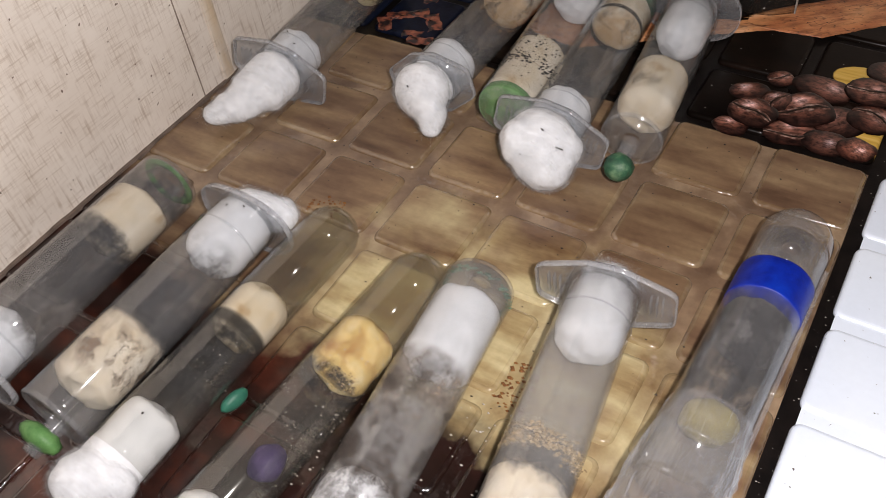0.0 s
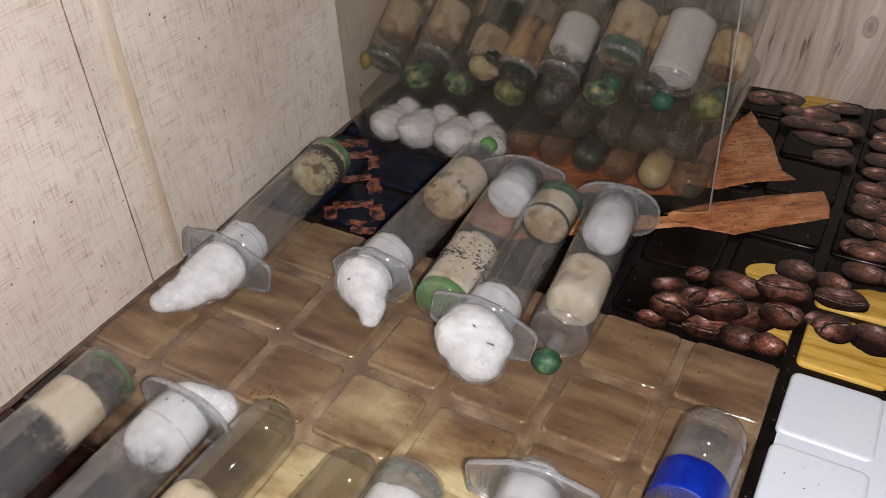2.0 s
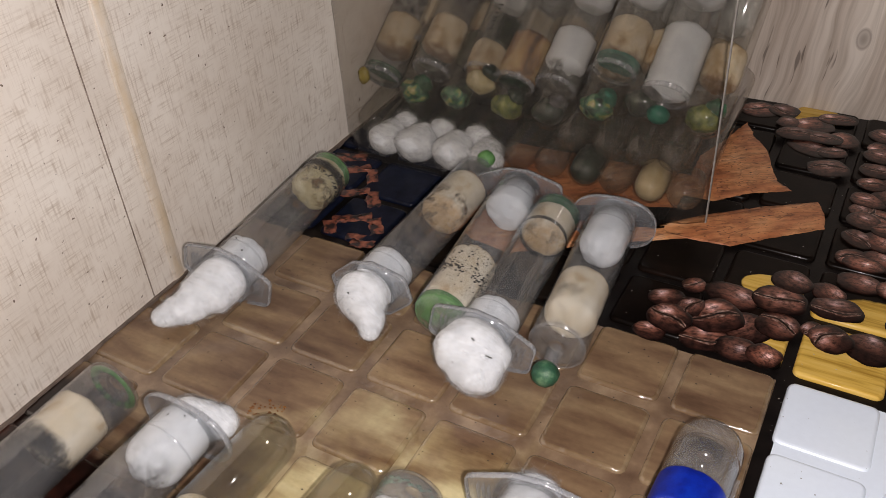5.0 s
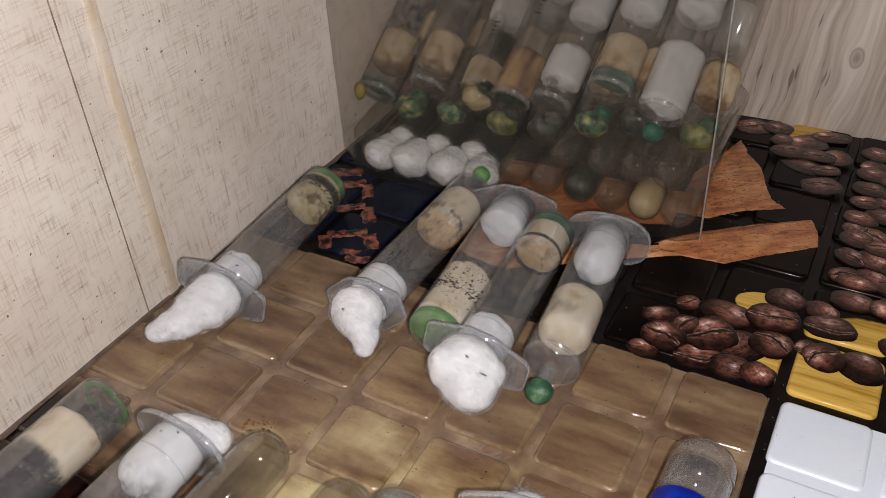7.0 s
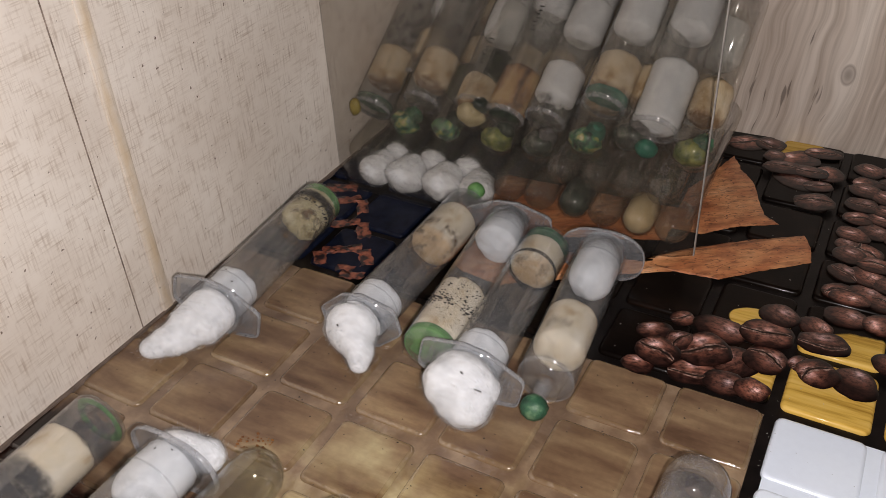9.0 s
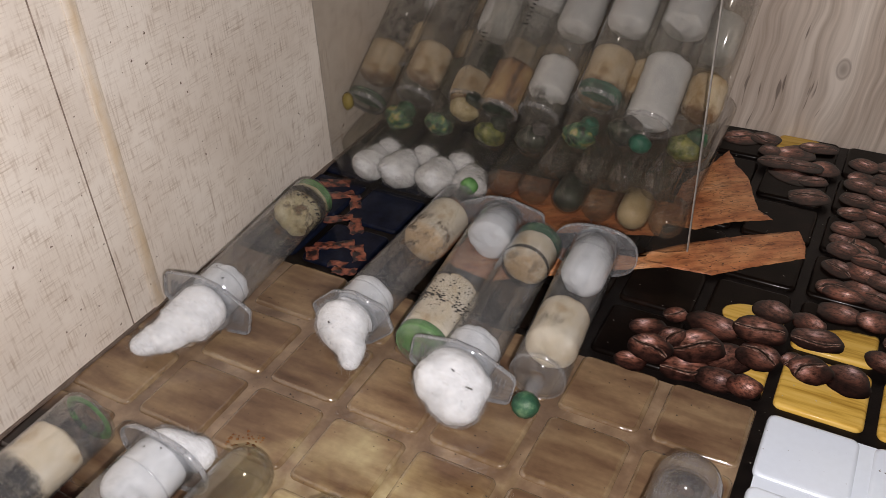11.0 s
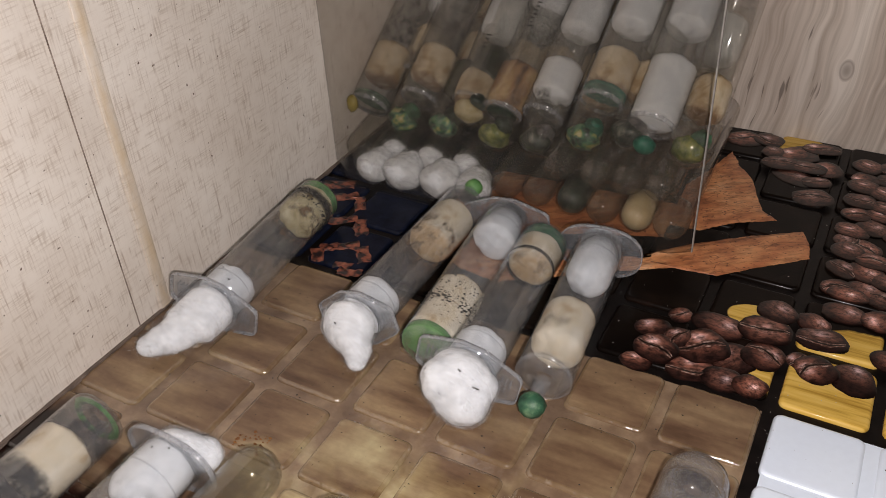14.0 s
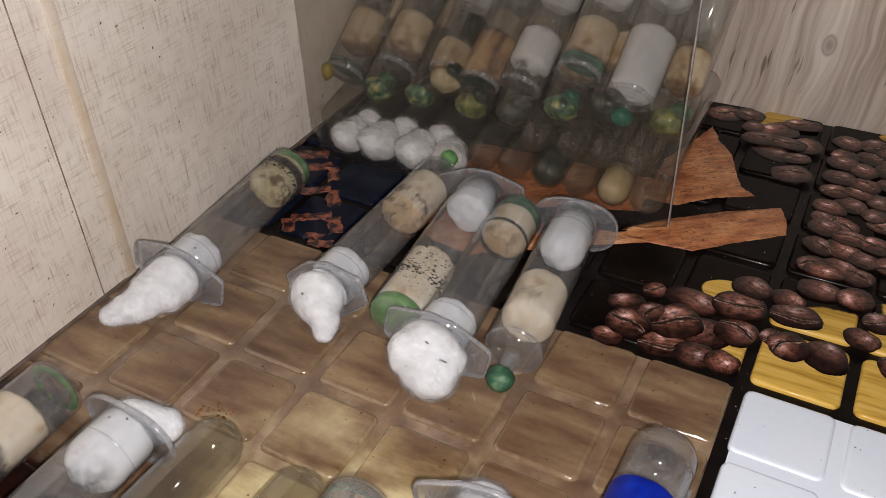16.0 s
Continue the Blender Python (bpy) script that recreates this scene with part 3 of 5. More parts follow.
def lathe(prof, seg=36, bm=None, wobble=0.0, seed=0.0):
    """Turn a profile of (radius, y) round the y axis; a radius of 0 closes it."""
    bm = bm or bmesh.new()
    rings = []
    for r, y in prof:
        if r <= 1e-7:
            rings.append([bm.verts.new((0, y, 0))])
            continue
        ring = []
        for k in range(seg):
            a = 2 * math.pi * k / seg
            q = r
            if wobble:
                q += wobble * noise.noise((math.cos(a) * 2 + seed, y * 300, math.sin(a) * 2 - seed))
            ring.append(bm.verts.new((q * math.cos(a), y, q * math.sin(a))))
        rings.append(ring)
    for a, b in zip(rings, rings[1:]):
        for k in range(seg):
            k2 = (k + 1) % seg
            if len(a) == 1 and len(b) == 1:
                break
            if len(a) == 1:
                bm.faces.new((a[0], b[k2], b[k]))
            elif len(b) == 1:
                bm.faces.new((a[k], a[k2], b[0]))
            else:
                bm.faces.new((a[k], a[k2], b[k2], b[k]))
    return bm


def blob(rx, ry, rz, rough, seed, at=(0, 0, 0), bm=None, fine=3, freq=1.6):
    """A lumpy ball."""
    bm = bm or bmesh.new()
    made = bmesh.ops.create_icosphere(bm, subdivisions=fine, radius=1.0)["verts"]
    for v in made:
        p = v.co.copy()
        k = 1 + rough * (noise.noise(p * freq + Vector((seed, seed * 2, -seed))) + 0.5 * noise.noise(p * freq * 2.7 + Vector((seed * 3, 0, seed))) + 0.22 * noise.noise(p * freq * 7 + Vector((0, seed, seed))))
        v.co = Vector((p.x * rx * k + at[0], p.y * ry * k + at[1], p.z * rz * k + at[2]))
    return bm


def fibres(count, centre, radii, length, seed, width=0.000022):
    """Loose cotton threads that stand off a tuft."""
    rnd = random.Random(seed)
    bm = bmesh.new()
    for _ in range(count):
        d = Vector((rnd.gauss(0, 1), rnd.gauss(0, 1), rnd.gauss(0, 1))).normalized()
        p = Vector((centre[k] + d[k] * radii[k] * 1.0 for k in range(3)))
        side = d.cross(Vector((rnd.gauss(0, 1), rnd.gauss(0, 1), rnd.gauss(0, 1)))).normalized()
        step = (d * rnd.uniform(0.03, 0.5) + side * rnd.uniform(0.5, 1.2)).normalized()
        n = length * rnd.uniform(0.4, 1.3) / 5
        across = step.cross(d).normalized() * width
        last = None
        for k in range(6):
            w = across * (1 - k / 7)
            pair = (bm.verts.new(p - w), bm.verts.new(p + w))
            if last:
                bm.faces.new((last[0], last[1], pair[1], pair[0]))
            last = pair
            p = p + step * n
            step = (step - d * 0.10 + Vector((rnd.gauss(0, 0.2), rnd.gauss(0, 0.2), rnd.gauss(0, 0.2)))).normalized()
    return bm


def plug(r, y0, y1, seed, bulge=0.0012, rough=0.0004):
    """A wad pressed into a tube, softly rounded at both ends."""
    n = 10
    cap_at = [(math.sin(k / n * math.pi / 2) ** 0.8, math.cos(k / n * math.pi / 2)) for k in range(1, n)]
    prof = [(0, y0 - bulge)] + [(r * q, y0 - bulge * h + 0.0008 * q) for q, h in cap_at]
    steps = max(4, int((y1 - y0) / 0.0012))
    prof += [(r, y0 + 0.0010 + (y1 - y0 - 0.0020) * k / steps) for k in range(steps + 1)]
    prof += [(r * q, y1 + bulge * h - 0.0008 * q) for q, h in reversed(cap_at)] + [(0, y1 + bulge)]
    bm = lathe(prof, 48)
    for v in bm.verts:
        q = noise.noise(v.co * 260 + Vector((seed, 0, seed))) + 0.35 * noise.noise(v.co * 650 + Vector((0, seed, 0)))
        s = max(0.88, 1 - abs(q) * rough * 0.7 / r)
        v.co.x *= s
        v.co.z *= s
        v.co.y += q * rough * 1.1
    return bm


def crumbs(count, place, size, seed):
    """Small uneven grains; place(rnd) gives each one's centre."""
    rnd = random.Random(seed)
    bm = bmesh.new()
    for _ in range(count):
        c = Vector(place(rnd))
        s = size * rnd.uniform(0.5, 1.4)
        v = [bm.verts.new(c + Vector(d) * s * rnd.uniform(0.6, 1.2)) for d in ((1.6, 0, 0), (-1.3, 0, 0), (0, 1, 0), (0, -1, 0), (0, 0, 0.8), (0, 0, -0.8))]
        for f in ((0, 2, 4), (2, 1, 4), (1, 3, 4), (3, 0, 4), (2, 0, 5), (1, 2, 5), (3, 1, 5), (0, 3, 5)):
            bm.faces.new([v[k] for k in f])
    return bm


def slab(name, x0, x1, y0, y1, z0, z1, material, label, kind="structure", category="", bevel=0.0):
    ob = new(name, mesh_of(name, box(bmesh.new(), x0, x1, y0, y1, z0, z1, bevel), material, False))
    return tagged(ob, label, category, kind=kind)


# ---- the niche ----
PITCH, PAD, COL0, ROW0 = 0.0286, 0.0252, -0.0007, 0.150
BACK = 0.374
slab("wall_left", -0.016, 0.0, -0.25, BACK + 0.01, -0.004, 0.30, WALLPAPER, "off-white linen-patterned papered board wall", category="wall")
back = slab("wall_back", -0.3, 0.3, 0.0, 0.016, -0.004, 0.115, WOODGRAIN, "pale grey-brown wood-effect board wall", category="wall")
back.matrix_basis = pose(0.139, 0.3727, 0, 0, 0, 3.0)
slab("wall_right", 0.48, 0.495, -0.25, 0.40, -0.004, 0.30, PLAIN, "plain pale board wall", category="wall")
floor = slab("floor", -0.016, 0.48, -0.25, 0.42, -0.006, -0.0016, BLACK_BAND, "embossed vinyl mosaic panel with printed coffee picture", category="floor")
part("groove_sheet", box(bmesh.new(), 0.0, 0.1961, -0.2, 0.2030, -0.0016, -0.0010), TAN_GROOVE, floor, "shiny tan grooves between tiles", False)
part("groove_sheet", box(bmesh.new(), 0.2003, 0.44, -0.2, 0.2030, -0.0016, -0.0007), WHITE_TILE, floor, "white glossy grooves between tiles", False)
# the wallpaper's pasted overlap: a low ridge down the wall
seam = bmesh.new()
box(seam, 0.0, 0.0006, 0.1600, 0.1645, -0.0005, 0.299, 0.00028, 2)
tagged(new("trim", mesh_of("trim", seam, WALLPAPER)), "raised yellowed wallpaper seam", "trim", kind="structure")
cut = bmesh.new()
box(cut, 0.0, 0.00018, 0.14970, 0.1501, 0.0, 0.299)
tagged(new("trim", mesh_of("trim", cut, surface("joint_line", [(0.35, (0.12, 0.08, 0.055)), (0.65, (0.40, 0.32, 0.26))], (160,) * 3, 0.8), False)), "thin dark joint line in the wallpaper", "trim", kind="structure")
# dirt in the corner where the papered wall meets the floor
gap = bmesh.new()
for k in range(80):
    y0 = -0.05 + k * 0.0053
    box(gap, 0.0, 0.0011 + 0.0006 * noise.noise((k * 0.37, 0, 0)), y0, y0 + 0.0053, -0.0005, 0.0007 + 0.0005 * noise.noise((k * 0.5, 3, 0)))
tagged(new("trim", mesh_of("trim", gap, EDGE, False)), "dark dirty joint along the foot of the wall", "trim", kind="structure")


def pad_mesh(name, material, rim=None):
    bm = box(bmesh.new(), 0, PAD, 0, PAD, -0.0016, 0.0)
    up = [e for e in bm.edges if abs(e.verts[0].co.x - e.verts[1].co.x) < 1e-9 and abs(e.verts[0].co.y - e.verts[1].co.y) < 1e-9]
    bmesh.ops.bevel(bm, geom=up, offset=0.0026, segments=4, profile=0.5, affect="EDGES")
    top = [e for e in bm.edges if all(v.co.z > -1e-6 for v in e.verts)]
    bmesh.ops.bevel(bm, geom=top, offset=0.0014, segments=5, profile=0.5, affect="EDGES")
    if rim:
        for f in bm.faces:
            f.material_index = 0 if f.normal.z > 0.995 else 1
    me = mesh_of(name, bm, material)
    if rim:
        me.materials.append(rim)
    for p in me.polygons:
        p.use_smooth = p.normal.z < 0.995
    return me


# ---- syringes and test tubes ----


def wing_outline(kind, n=96):
    """The finger flange seen along the tube: a disc, or a plate whose wings taper to blunt straight tips."""
    reach, tip, flat = {"wing": (0.0168, 0.0054, 0.0101), "oval": (0.0150, 0.0046, 0.0101), "round": (0.0150, 0.0, 0.0104)}[kind]
    rs = []
    for k in range(n):
        a = 2 * math.pi * k / n
        ca, sa = abs(math.cos(a)), abs(math.sin(a))
        if kind == "round":
            rs.append(1 / ((ca / reach) ** 2.4 + (sa / flat) ** 2.4) ** (1 / 2.4))
            continue
        # the sloping side from (0.004, flat) to (reach, tip), and the blunt tip
        slope = (flat - tip) / (reach - 0.004)
        rs.append(min(reach / max(ca, 1e-6), (flat + slope * 0.004) / (sa + slope * ca), flat / max(sa, 1e-6)))
    if kind != "round":
        rs = [(rs[k - 1] + 2 * rs[k] + rs[(k + 1) % n]) / 4 for k in range(n)]
    return [(r * math.cos(2 * math.pi * k / n), r * math.sin(2 * math.pi * k / n)) for k, r in enumerate(rs)]


def flange_mesh(kind, hole):
    pts = wing_outline(kind)
    bm = bmesh.new()
    rings = []
    for s, y in ((0.0, 0.0), (0.92, 0.0), (0.98, 0.0), (0.98, 0.0010), (0.92, 0.0010), (0.0, 0.0010)):
        ring = []
        for x, z in pts:
            d = math.hypot(x, z)
            q = hole / d if s == 0.0 else s
            ring.append(bm.verts.new((x * q, y, z * q)))
        rings.append(ring)
    rings.append(rings[0])
    for a, b in zip(rings, rings[1:]):
        for k in range(len(a)):
            k2 = (k + 1) % len(a)
            bm.faces.new((a[k], a[k2], b[k2], b[k]))
    return bm


RIB = None


def add_flange(ob, kind, hole):
    global RIB
    fl = part("flange", flange_mesh(kind, hole), PP_FLANGE, ob, "translucent finger flange")
    pts = wing_outline(kind)
    rim = bmesh.new()
    rings = [[rim.verts.new((x * q, y, z * q)) for x, z in pts] for q, y in ((0.975, -0.0003), (1.000, -0.0003), (1.005, 0.0005), (1.000, 0.0013), (0.975, 0.0013), (0.972, 0.0005))]
    for a, b in zip(rings, rings[1:] + rings[:1]):
        for k in range(len(a)):
            rim.faces.new((a[k], a[(k + 1) % len(a)], b[(k + 1) % len(a)], b[k]))
    part("rim", rim, PP_EDGE, fl, "bright raised rim")
    if kind != "round":
        RIB = RIB or mesh_of("rib", box(bmesh.new(), -0.0002, 0.0002, -0.0003, 0.0013, -0.0030, 0.0030, 0.0001, 1), PP_FLANGE)
        for sx in (-1, 1):
            for k in range(3):
                part("rib", RIB, None, fl).location = (sx * (0.0108 + 0.0014 * k), 0, 0)
    return fl


def thing(name, near, far, label, category, group="", spin=0.0):
    """An Empty at a tube's first end whose y axis runs to its other end."""
    a, b = Vector(near), Vector(far)
    ob = new(name)
    ob.empty_display_size = 0.005
    y = (b - a).normalized()
    x = y.cross(Vector((0, 0, 1))).normalized()
    z = x.cross(y)
    m = Matrix((x, y, z)).transposed().to_4x4()
    ob.matrix_basis = Matrix.Translation(a) @ m @ Matrix.Rotation(radians(spin), 4, "Y")
    return tagged(ob, label, category, group), (b - a).length


def barrel(parent, L, r, nozzle=True, material=PP, off=0.0, wall=0.00025, tip=0.0085):
    """The open barrel with its shoulder and nozzle; off: how far the nozzle sits from the middle."""
    i = r - wall
    prof = [(i, 0.0), (r, 0.0), (r, L * 0.25), (r, L * 0.5), (r, L * 0.75), (r, L - 0.0022), (r * 0.975, L - 0.0010), (r * 0.92, L - 0.0002), (r * 0.85, L), (0.0028, L + 0.0003)]
    inner = [(0.0024, L - 0.0008), (i * 0.9, L - 0.0009), (i, L - 0.0028), (i, L * 0.5), (i, 0.0)]
    part("barrel", lathe(prof + inner, 40), material, parent)
    if nozzle:
        bm = lathe([(0.0026, L), (0.0024, L + 0.003), (0.0021, L + tip), (0.0013, L + tip), (0.0013, L - 0.0004)], 20)
        for v in bm.verts:
            v.co.z += off
        part("nozzle", bm, PP_FLANGE, parent)
        part("end_rim", lathe([(r * 0.99, L - 0.0012), (r * 1.012, L - 0.0004), (r * 0.95, L + 0.0003), (r * 0.93, L - 0.0002)], 40), PP_FLANGE, parent, "rounded shoulder rim")
    # two moulded sealing rings near the open end
    part("moulded_ring", lathe([(r + 0.00002, 0.0085), (r + 0.00022, 0.0088), (r + 0.00002, 0.0091)], 40), PP_FLANGE, parent)


def glass_tube(parent, L, r, material=GLASS, wall=0.0003):
    """A round-bottomed test tube, open at y = 0."""
    i = r - wall
    prof = [(i, 0), (r + 0.0003, -0.0002), (r + 0.0003, 0.0012), (r, 0.0018), (r, L * 0.5), (r, L - r)]
    prof += [(r * math.cos(a), L - r + r * math.sin(a)) for a in (0.3, 0.6, 0.9, 1.15, 1.4)] + [(0, L)]
    inner = [(0, L - wall)] + [(i * math.cos(a), L - r + i * math.sin(a)) for a in (1.4, 1.15, 0.9, 0.6, 0.3, 0.0)] + [(i, L * 0.5), (i, 0)]
    part("glass", lathe(prof, 36), material, parent)
    part("inner_wall", lathe(inner, 36), material, parent)


def wad(parent, r, y0, y1, seed, material, label, bulge=0.0014):
    return part("cotton_plug", plug(r + 0.0006, y0, y1, seed, bulge * 1.6, 0.0009), material, parent, label)


WISPS = bpy.data.textures.new("wisps", "CLOUDS")
WISPS.noise_scale, WISPS.noise_depth, WISPS.noise_basis = 0.0090, 2, "IMPROVED_PERLIN"


def tuft(parent, spec, seed, label="fluffy white cotton tuft", count=700, material=COTTON):
    """Cotton that swells out of an opening, with loose threads."""
    body = bmesh.new()
    full = [spec[0]]
    for (c0, r0), (c1, r1) in zip(spec, spec[1:]):
        full += [(tuple(a + (b - a) * u for a, b in zip(c0, c1)), tuple(a + (b - a) * u for a, b in zip(r0, r1))) for u in (0.33, 0.67, 1.0)]
    spec = full
    for k, (c, rad) in enumerate(spec):
        blob(*rad, 0.10, seed + k * 1.7, c, body, 3, 1.3)
    ob = part("cotton_tuft", body, material, parent, label)
    melt = ob.modifiers.new("melt", "REMESH")
    melt.mode, melt.voxel_size, melt.use_smooth_shade = "VOXEL", 0.0005, True
    ease = ob.modifiers.new("ease", "SMOOTH")
    ease.factor, ease.iterations = 0.5, 12
    lumpy = ob.modifiers.new("lumpy", "DISPLACE")
    lumpy.texture, lumpy.strength, lumpy.mid_level = WISPS, 0.0016, 0.5
    for layer, (grow, shift) in enumerate(((1.05, 0.0), (1.10, 0.3))):
        shell = bmesh.new()
        for k, (c, rad) in enumerate(spec):
            blob(*(a * grow for a in rad), 0.10, seed + k * 1.7 + shift, c, shell, 3, 1.3)
        wisp = part("outer_fluff", shell, COTTON_WISPS, ob, "thin loose outer fluff")
        melt = wisp.modifiers.new("melt", "REMESH")
        melt.mode, melt.voxel_size, melt.use_smooth_shade = "VOXEL", 0.0006, True
        ease = wisp.modifiers.new("ease", "SMOOTH")
        ease.factor, ease.iterations = 0.5, 8
        lumpy = wisp.modifiers.new("lumpy", "DISPLACE")
        lumpy.texture, lumpy.strength, lumpy.mid_level = WISPS, 0.0020, 0.5
    fb = bmesh.new()
    for k, (c, rad) in enumerate(spec):
        q = fibres(int(count * 3.2) // len(spec), c, tuple(a * 1.04 for a in rad), 0.0034, seed * 10 + k, 0.000017)
        me = bpy.data.meshes.new("strands")
        q.to_mesh(me)
        q.free()
        fb.from_mesh(me)
        bpy.data.meshes.remove(me)
    part("fuzz", fb, material, ob)
    return ob


def cap(parent, c, rad, seed, material, label="lump of green plasticine"):
    return part("plasticine_cap", blob(*rad, 0.10, seed, c, fine=2), material, parent, label)


def disc(parent, r, y, th, material, label, name="end_plug"):
    return part(name, plug(r + 0.00055, y, y + th, y * 900, 0.0003, 0.0002), material, parent, label)


def ring_dirt(parent, r, y, count, seed, material=MOULD, spread=0.0012, size=0.00028, arc=(0, 6.283), name="mould_specks", label="dark mould specks"):
    def place(rnd):
        a = rnd.uniform(*arc)
        return ((r + 0.0006) * math.cos(a), y + rnd.gauss(0, spread), (r + 0.0006) * math.sin(a))
    return part(name, crumbs(count, place, size, seed), material, parent, label, False)


def residue(parent, r, y, half, material, label):
    """A patchy skin of dirt on the inside of a tube."""
    return part("residue", lathe([(r + 0.00062, y + half * k / 4) for k in range(-4, 5)], 36), material, parent, label)


R = 0.0088
GROUP = "syringe barrels lying on the tiles"


def syringe(near, far, kind, label, spin=0.0, r=R, nozzle=True, off=0.0, flange=True, skin=PP):
    """near: the flange's middle; far: the shoulder's middle."""
    ob, L = thing("syringe", near, far, label, "syringe", GROUP, spin)
    barrel(ob, L, r, nozzle, skin, off)
    if flange:
        add_flange(ob, kind, r - 0.0009)
    return ob, L


# the row beside the clear sheet
t1, L = syringe((0.0246, 0.1615, 0.0100), (0.0185, 0.233, 0.0092), "wing", "translucent syringe barrel beside the wall, mouldy far end, cotton trailing out", 14, nozzle=False)
wad(t1, 0.0076, 0.003, 0.013, 1.1, COTTON, "white cotton plug")
wad(t1, 0.0078, L - 0.0175, L - 0.0042, 2.1, COTTON_OLIVE, "damp olive cotton plug, browned")
ring_dirt(t1, 0.0080, L - 0.0085, 420, 14, spread=0.0009, size=0.00035)
ring_dirt(t1, 0.0080, L - 0.0125, 160, 15, spread=0.0006, size=0.00035)
residue(t1, 0.0077, L * 0.52, 0.016, DIRT_PALE, "greyish dusty film")
residue(t1, 0.00800, L - 0.0088, 0.0026, DIRT_BLACK, "black mould ring")
residue(t1, 0.00784, L - 0.018, 0.006, DIRT_BROWN, "brown stain")
disc(t1, 0.0079, L - 0.0052, 0.0046, GREEN, "green plasticine end plug")
tuft(t1, [((0.0, -0.002, 0.0), (0.0088, 0.006, 0.0085)), ((-0.001, -0.008, -0.0015), (0.0084, 0.007, 0.0072)), ((-0.005, -0.0145, -0.0045), (0.0064, 0.007, 0.0048)), ((-0.0095, -0.0205, -0.0068), (0.0040, 0.0045, 0.0030))], 3.3)

t2, L = syringe((0.0724, 0.1765, 0.0100), (0.0735, 0.252, 0.0092), "oval", "translucent syringe barrel with stained plug and green-capped tip", -16, off=0.003)
wad(t2, 0.0077, 0.002, 0.013, 4.2, COTTON, "white cotton plug")
wad(t2, 0.0078, L - 0.0290, L - 0.0095, 5.3, COTTON_TAN, "damp cream cotton plug, browned")
cap(t2, (0, L + 0.0085, 0.003), (0.0036, 0.0034, 0.0036), 6.0, GREEN)
tuft(t2, [((-0.0010, -0.0030, 0.0004), (0.0092, 0.0055, 0.0084)), ((-0.0006, -0.0062, -0.0016), (0.0086, 0.0050, 0.0072)), ((0.0042, -0.0092, -0.0042), (0.0052, 0.0046, 0.0050)), ((0.0054, -0.0122, -0.0074), (0.0034, 0.0036, 0.0028))], 4.7)

t3, L = syringe((0.0930, 0.2475, 0.0102), (0.0985, 0.174, 0.0092), "wing", "translucent syringe barrel with two speckled cream plugs", 4, nozzle=False)
wad(t3, 0.0077, 0.003, 0.014, 7.2, COTTON, "white cotton plug")
wad(t3, 0.0078, L - 0.029, L - 0.017, 8.1, COTTON_TAN, "cream cotton plug with black specks")
wad(t3, 0.0078, L - 0.0165, L - 0.0055, 8.8, COTTON_TAN, "off-white cotton plug with black specks")
ring_dirt(t3, 0.0079, L - 0.010, 90, 24, spread=0.003, size=0.00022)
ring_dirt(t3, 0.0079, L - 0.022, 260, 21, spread=0.0042, size=0.00034)
ring_dirt(t3, 0.0079, L - 0.0165, 190, 22, spread=0.0014, size=0.00040)
ring_dirt(t3, 0.0079, L - 0.029, 50, 23, spread=0.0008, size=0.00022, material=SOIL)
disc(t3, 0.0080, L - 0.0048, 0.0042, GREEN, "bright green plasticine end plug")
tuft(t3, [((0, -0.0025, 0), (0.0066, 0.003, 0.0066))], 5.1, count=416)

t4, L = syringe((0.1152, 0.1705, 0.0100), (0.1105, 0.243, 0.0093), "wing", "translucent syringe barrel with a big cotton ball in its mouth", 12, nozzle=False)
wad(t4, 0.0077, 0.002, 0.012, 9.2, COTTON, "white cotton plug")
wad(t4, 0.0078, L - 0.0165, L - 0.0065, 9.7, COTTON_TAN, "cream cotton plug with a dark rim")
residue(t4, 0.0078, L - 0.0168, 0.0012, DIRT_BLACK, "dark mould rim")
residue(t4, 0.0077, L * 0.5, 0.022, DIRT_PALE, "greyish dusty film")
residue(t2, 0.0078, 0.048, 0.008, DIRT_BROWN, "brown stain")
residue(t2, 0.0077, 0.032, 0.016, DIRT_PALE, "greyish dusty film")
disc(t4, 0.0079, L - 0.0045, 0.0035, GREEN_DARK, "green plasticine end plug")
tuft(t4, [((0.0000, -0.0060, 0.0004), (0.0108, 0.0088, 0.0106)), ((0.0030, -0.0095, -0.0025), (0.0082, 0.0070, 0.0078)), ((-0.0050, -0.0080, 0.0010), (0.0062, 0.0070, 0.0080))], 6.1, count=1300)

t5, L = syringe((0.1305, 0.2445, 0.0102), (0.1365, 0.178, 0.0094), "round", "translucent syringe barrel with a stained plug, green-balled tip", 0, off=-0.001)
wad(t5, 0.0072, 0.001, 0.016, 10.2, COTTON, "white cotton ball plug", 0.004)
wad(t5, 0.0078, L - 0.0290, L - 0.0135, 11.1, COTTON_TAN, "cream cotton plug with a grey smudge", 0.0025)
ring_dirt(t5, 0.0079, L - 0.0175, 130, 41, spread=0.0018, size=0.00016, arc=(0.9, 1.9))
cap(t5, (0, L + 0.0105, -0.001), (0.0042, 0.0040, 0.0042), 12.0, GREEN_DARK, "ball of dark green plasticine")
tuft(t5, [((0, -0.001, 0.001), (0.0074, 0.0028, 0.0074))], 7.1, count=416)



def bits(parent, places, material=MOULD):
    """Single dark scraps caught in cotton; each place with its length."""
    for k, (x, y, z, ln, turn) in enumerate(places):
        bm = box(bmesh.new(), -ln / 2, ln / 2, -0.0002, 0.0002, -0.0002, 0.0002, 0.0001, 1)
        part("dark_scrap", bm, material, parent, "dark scrap").matrix_basis = pose(x, y, z, 0, turn, turn * 2)


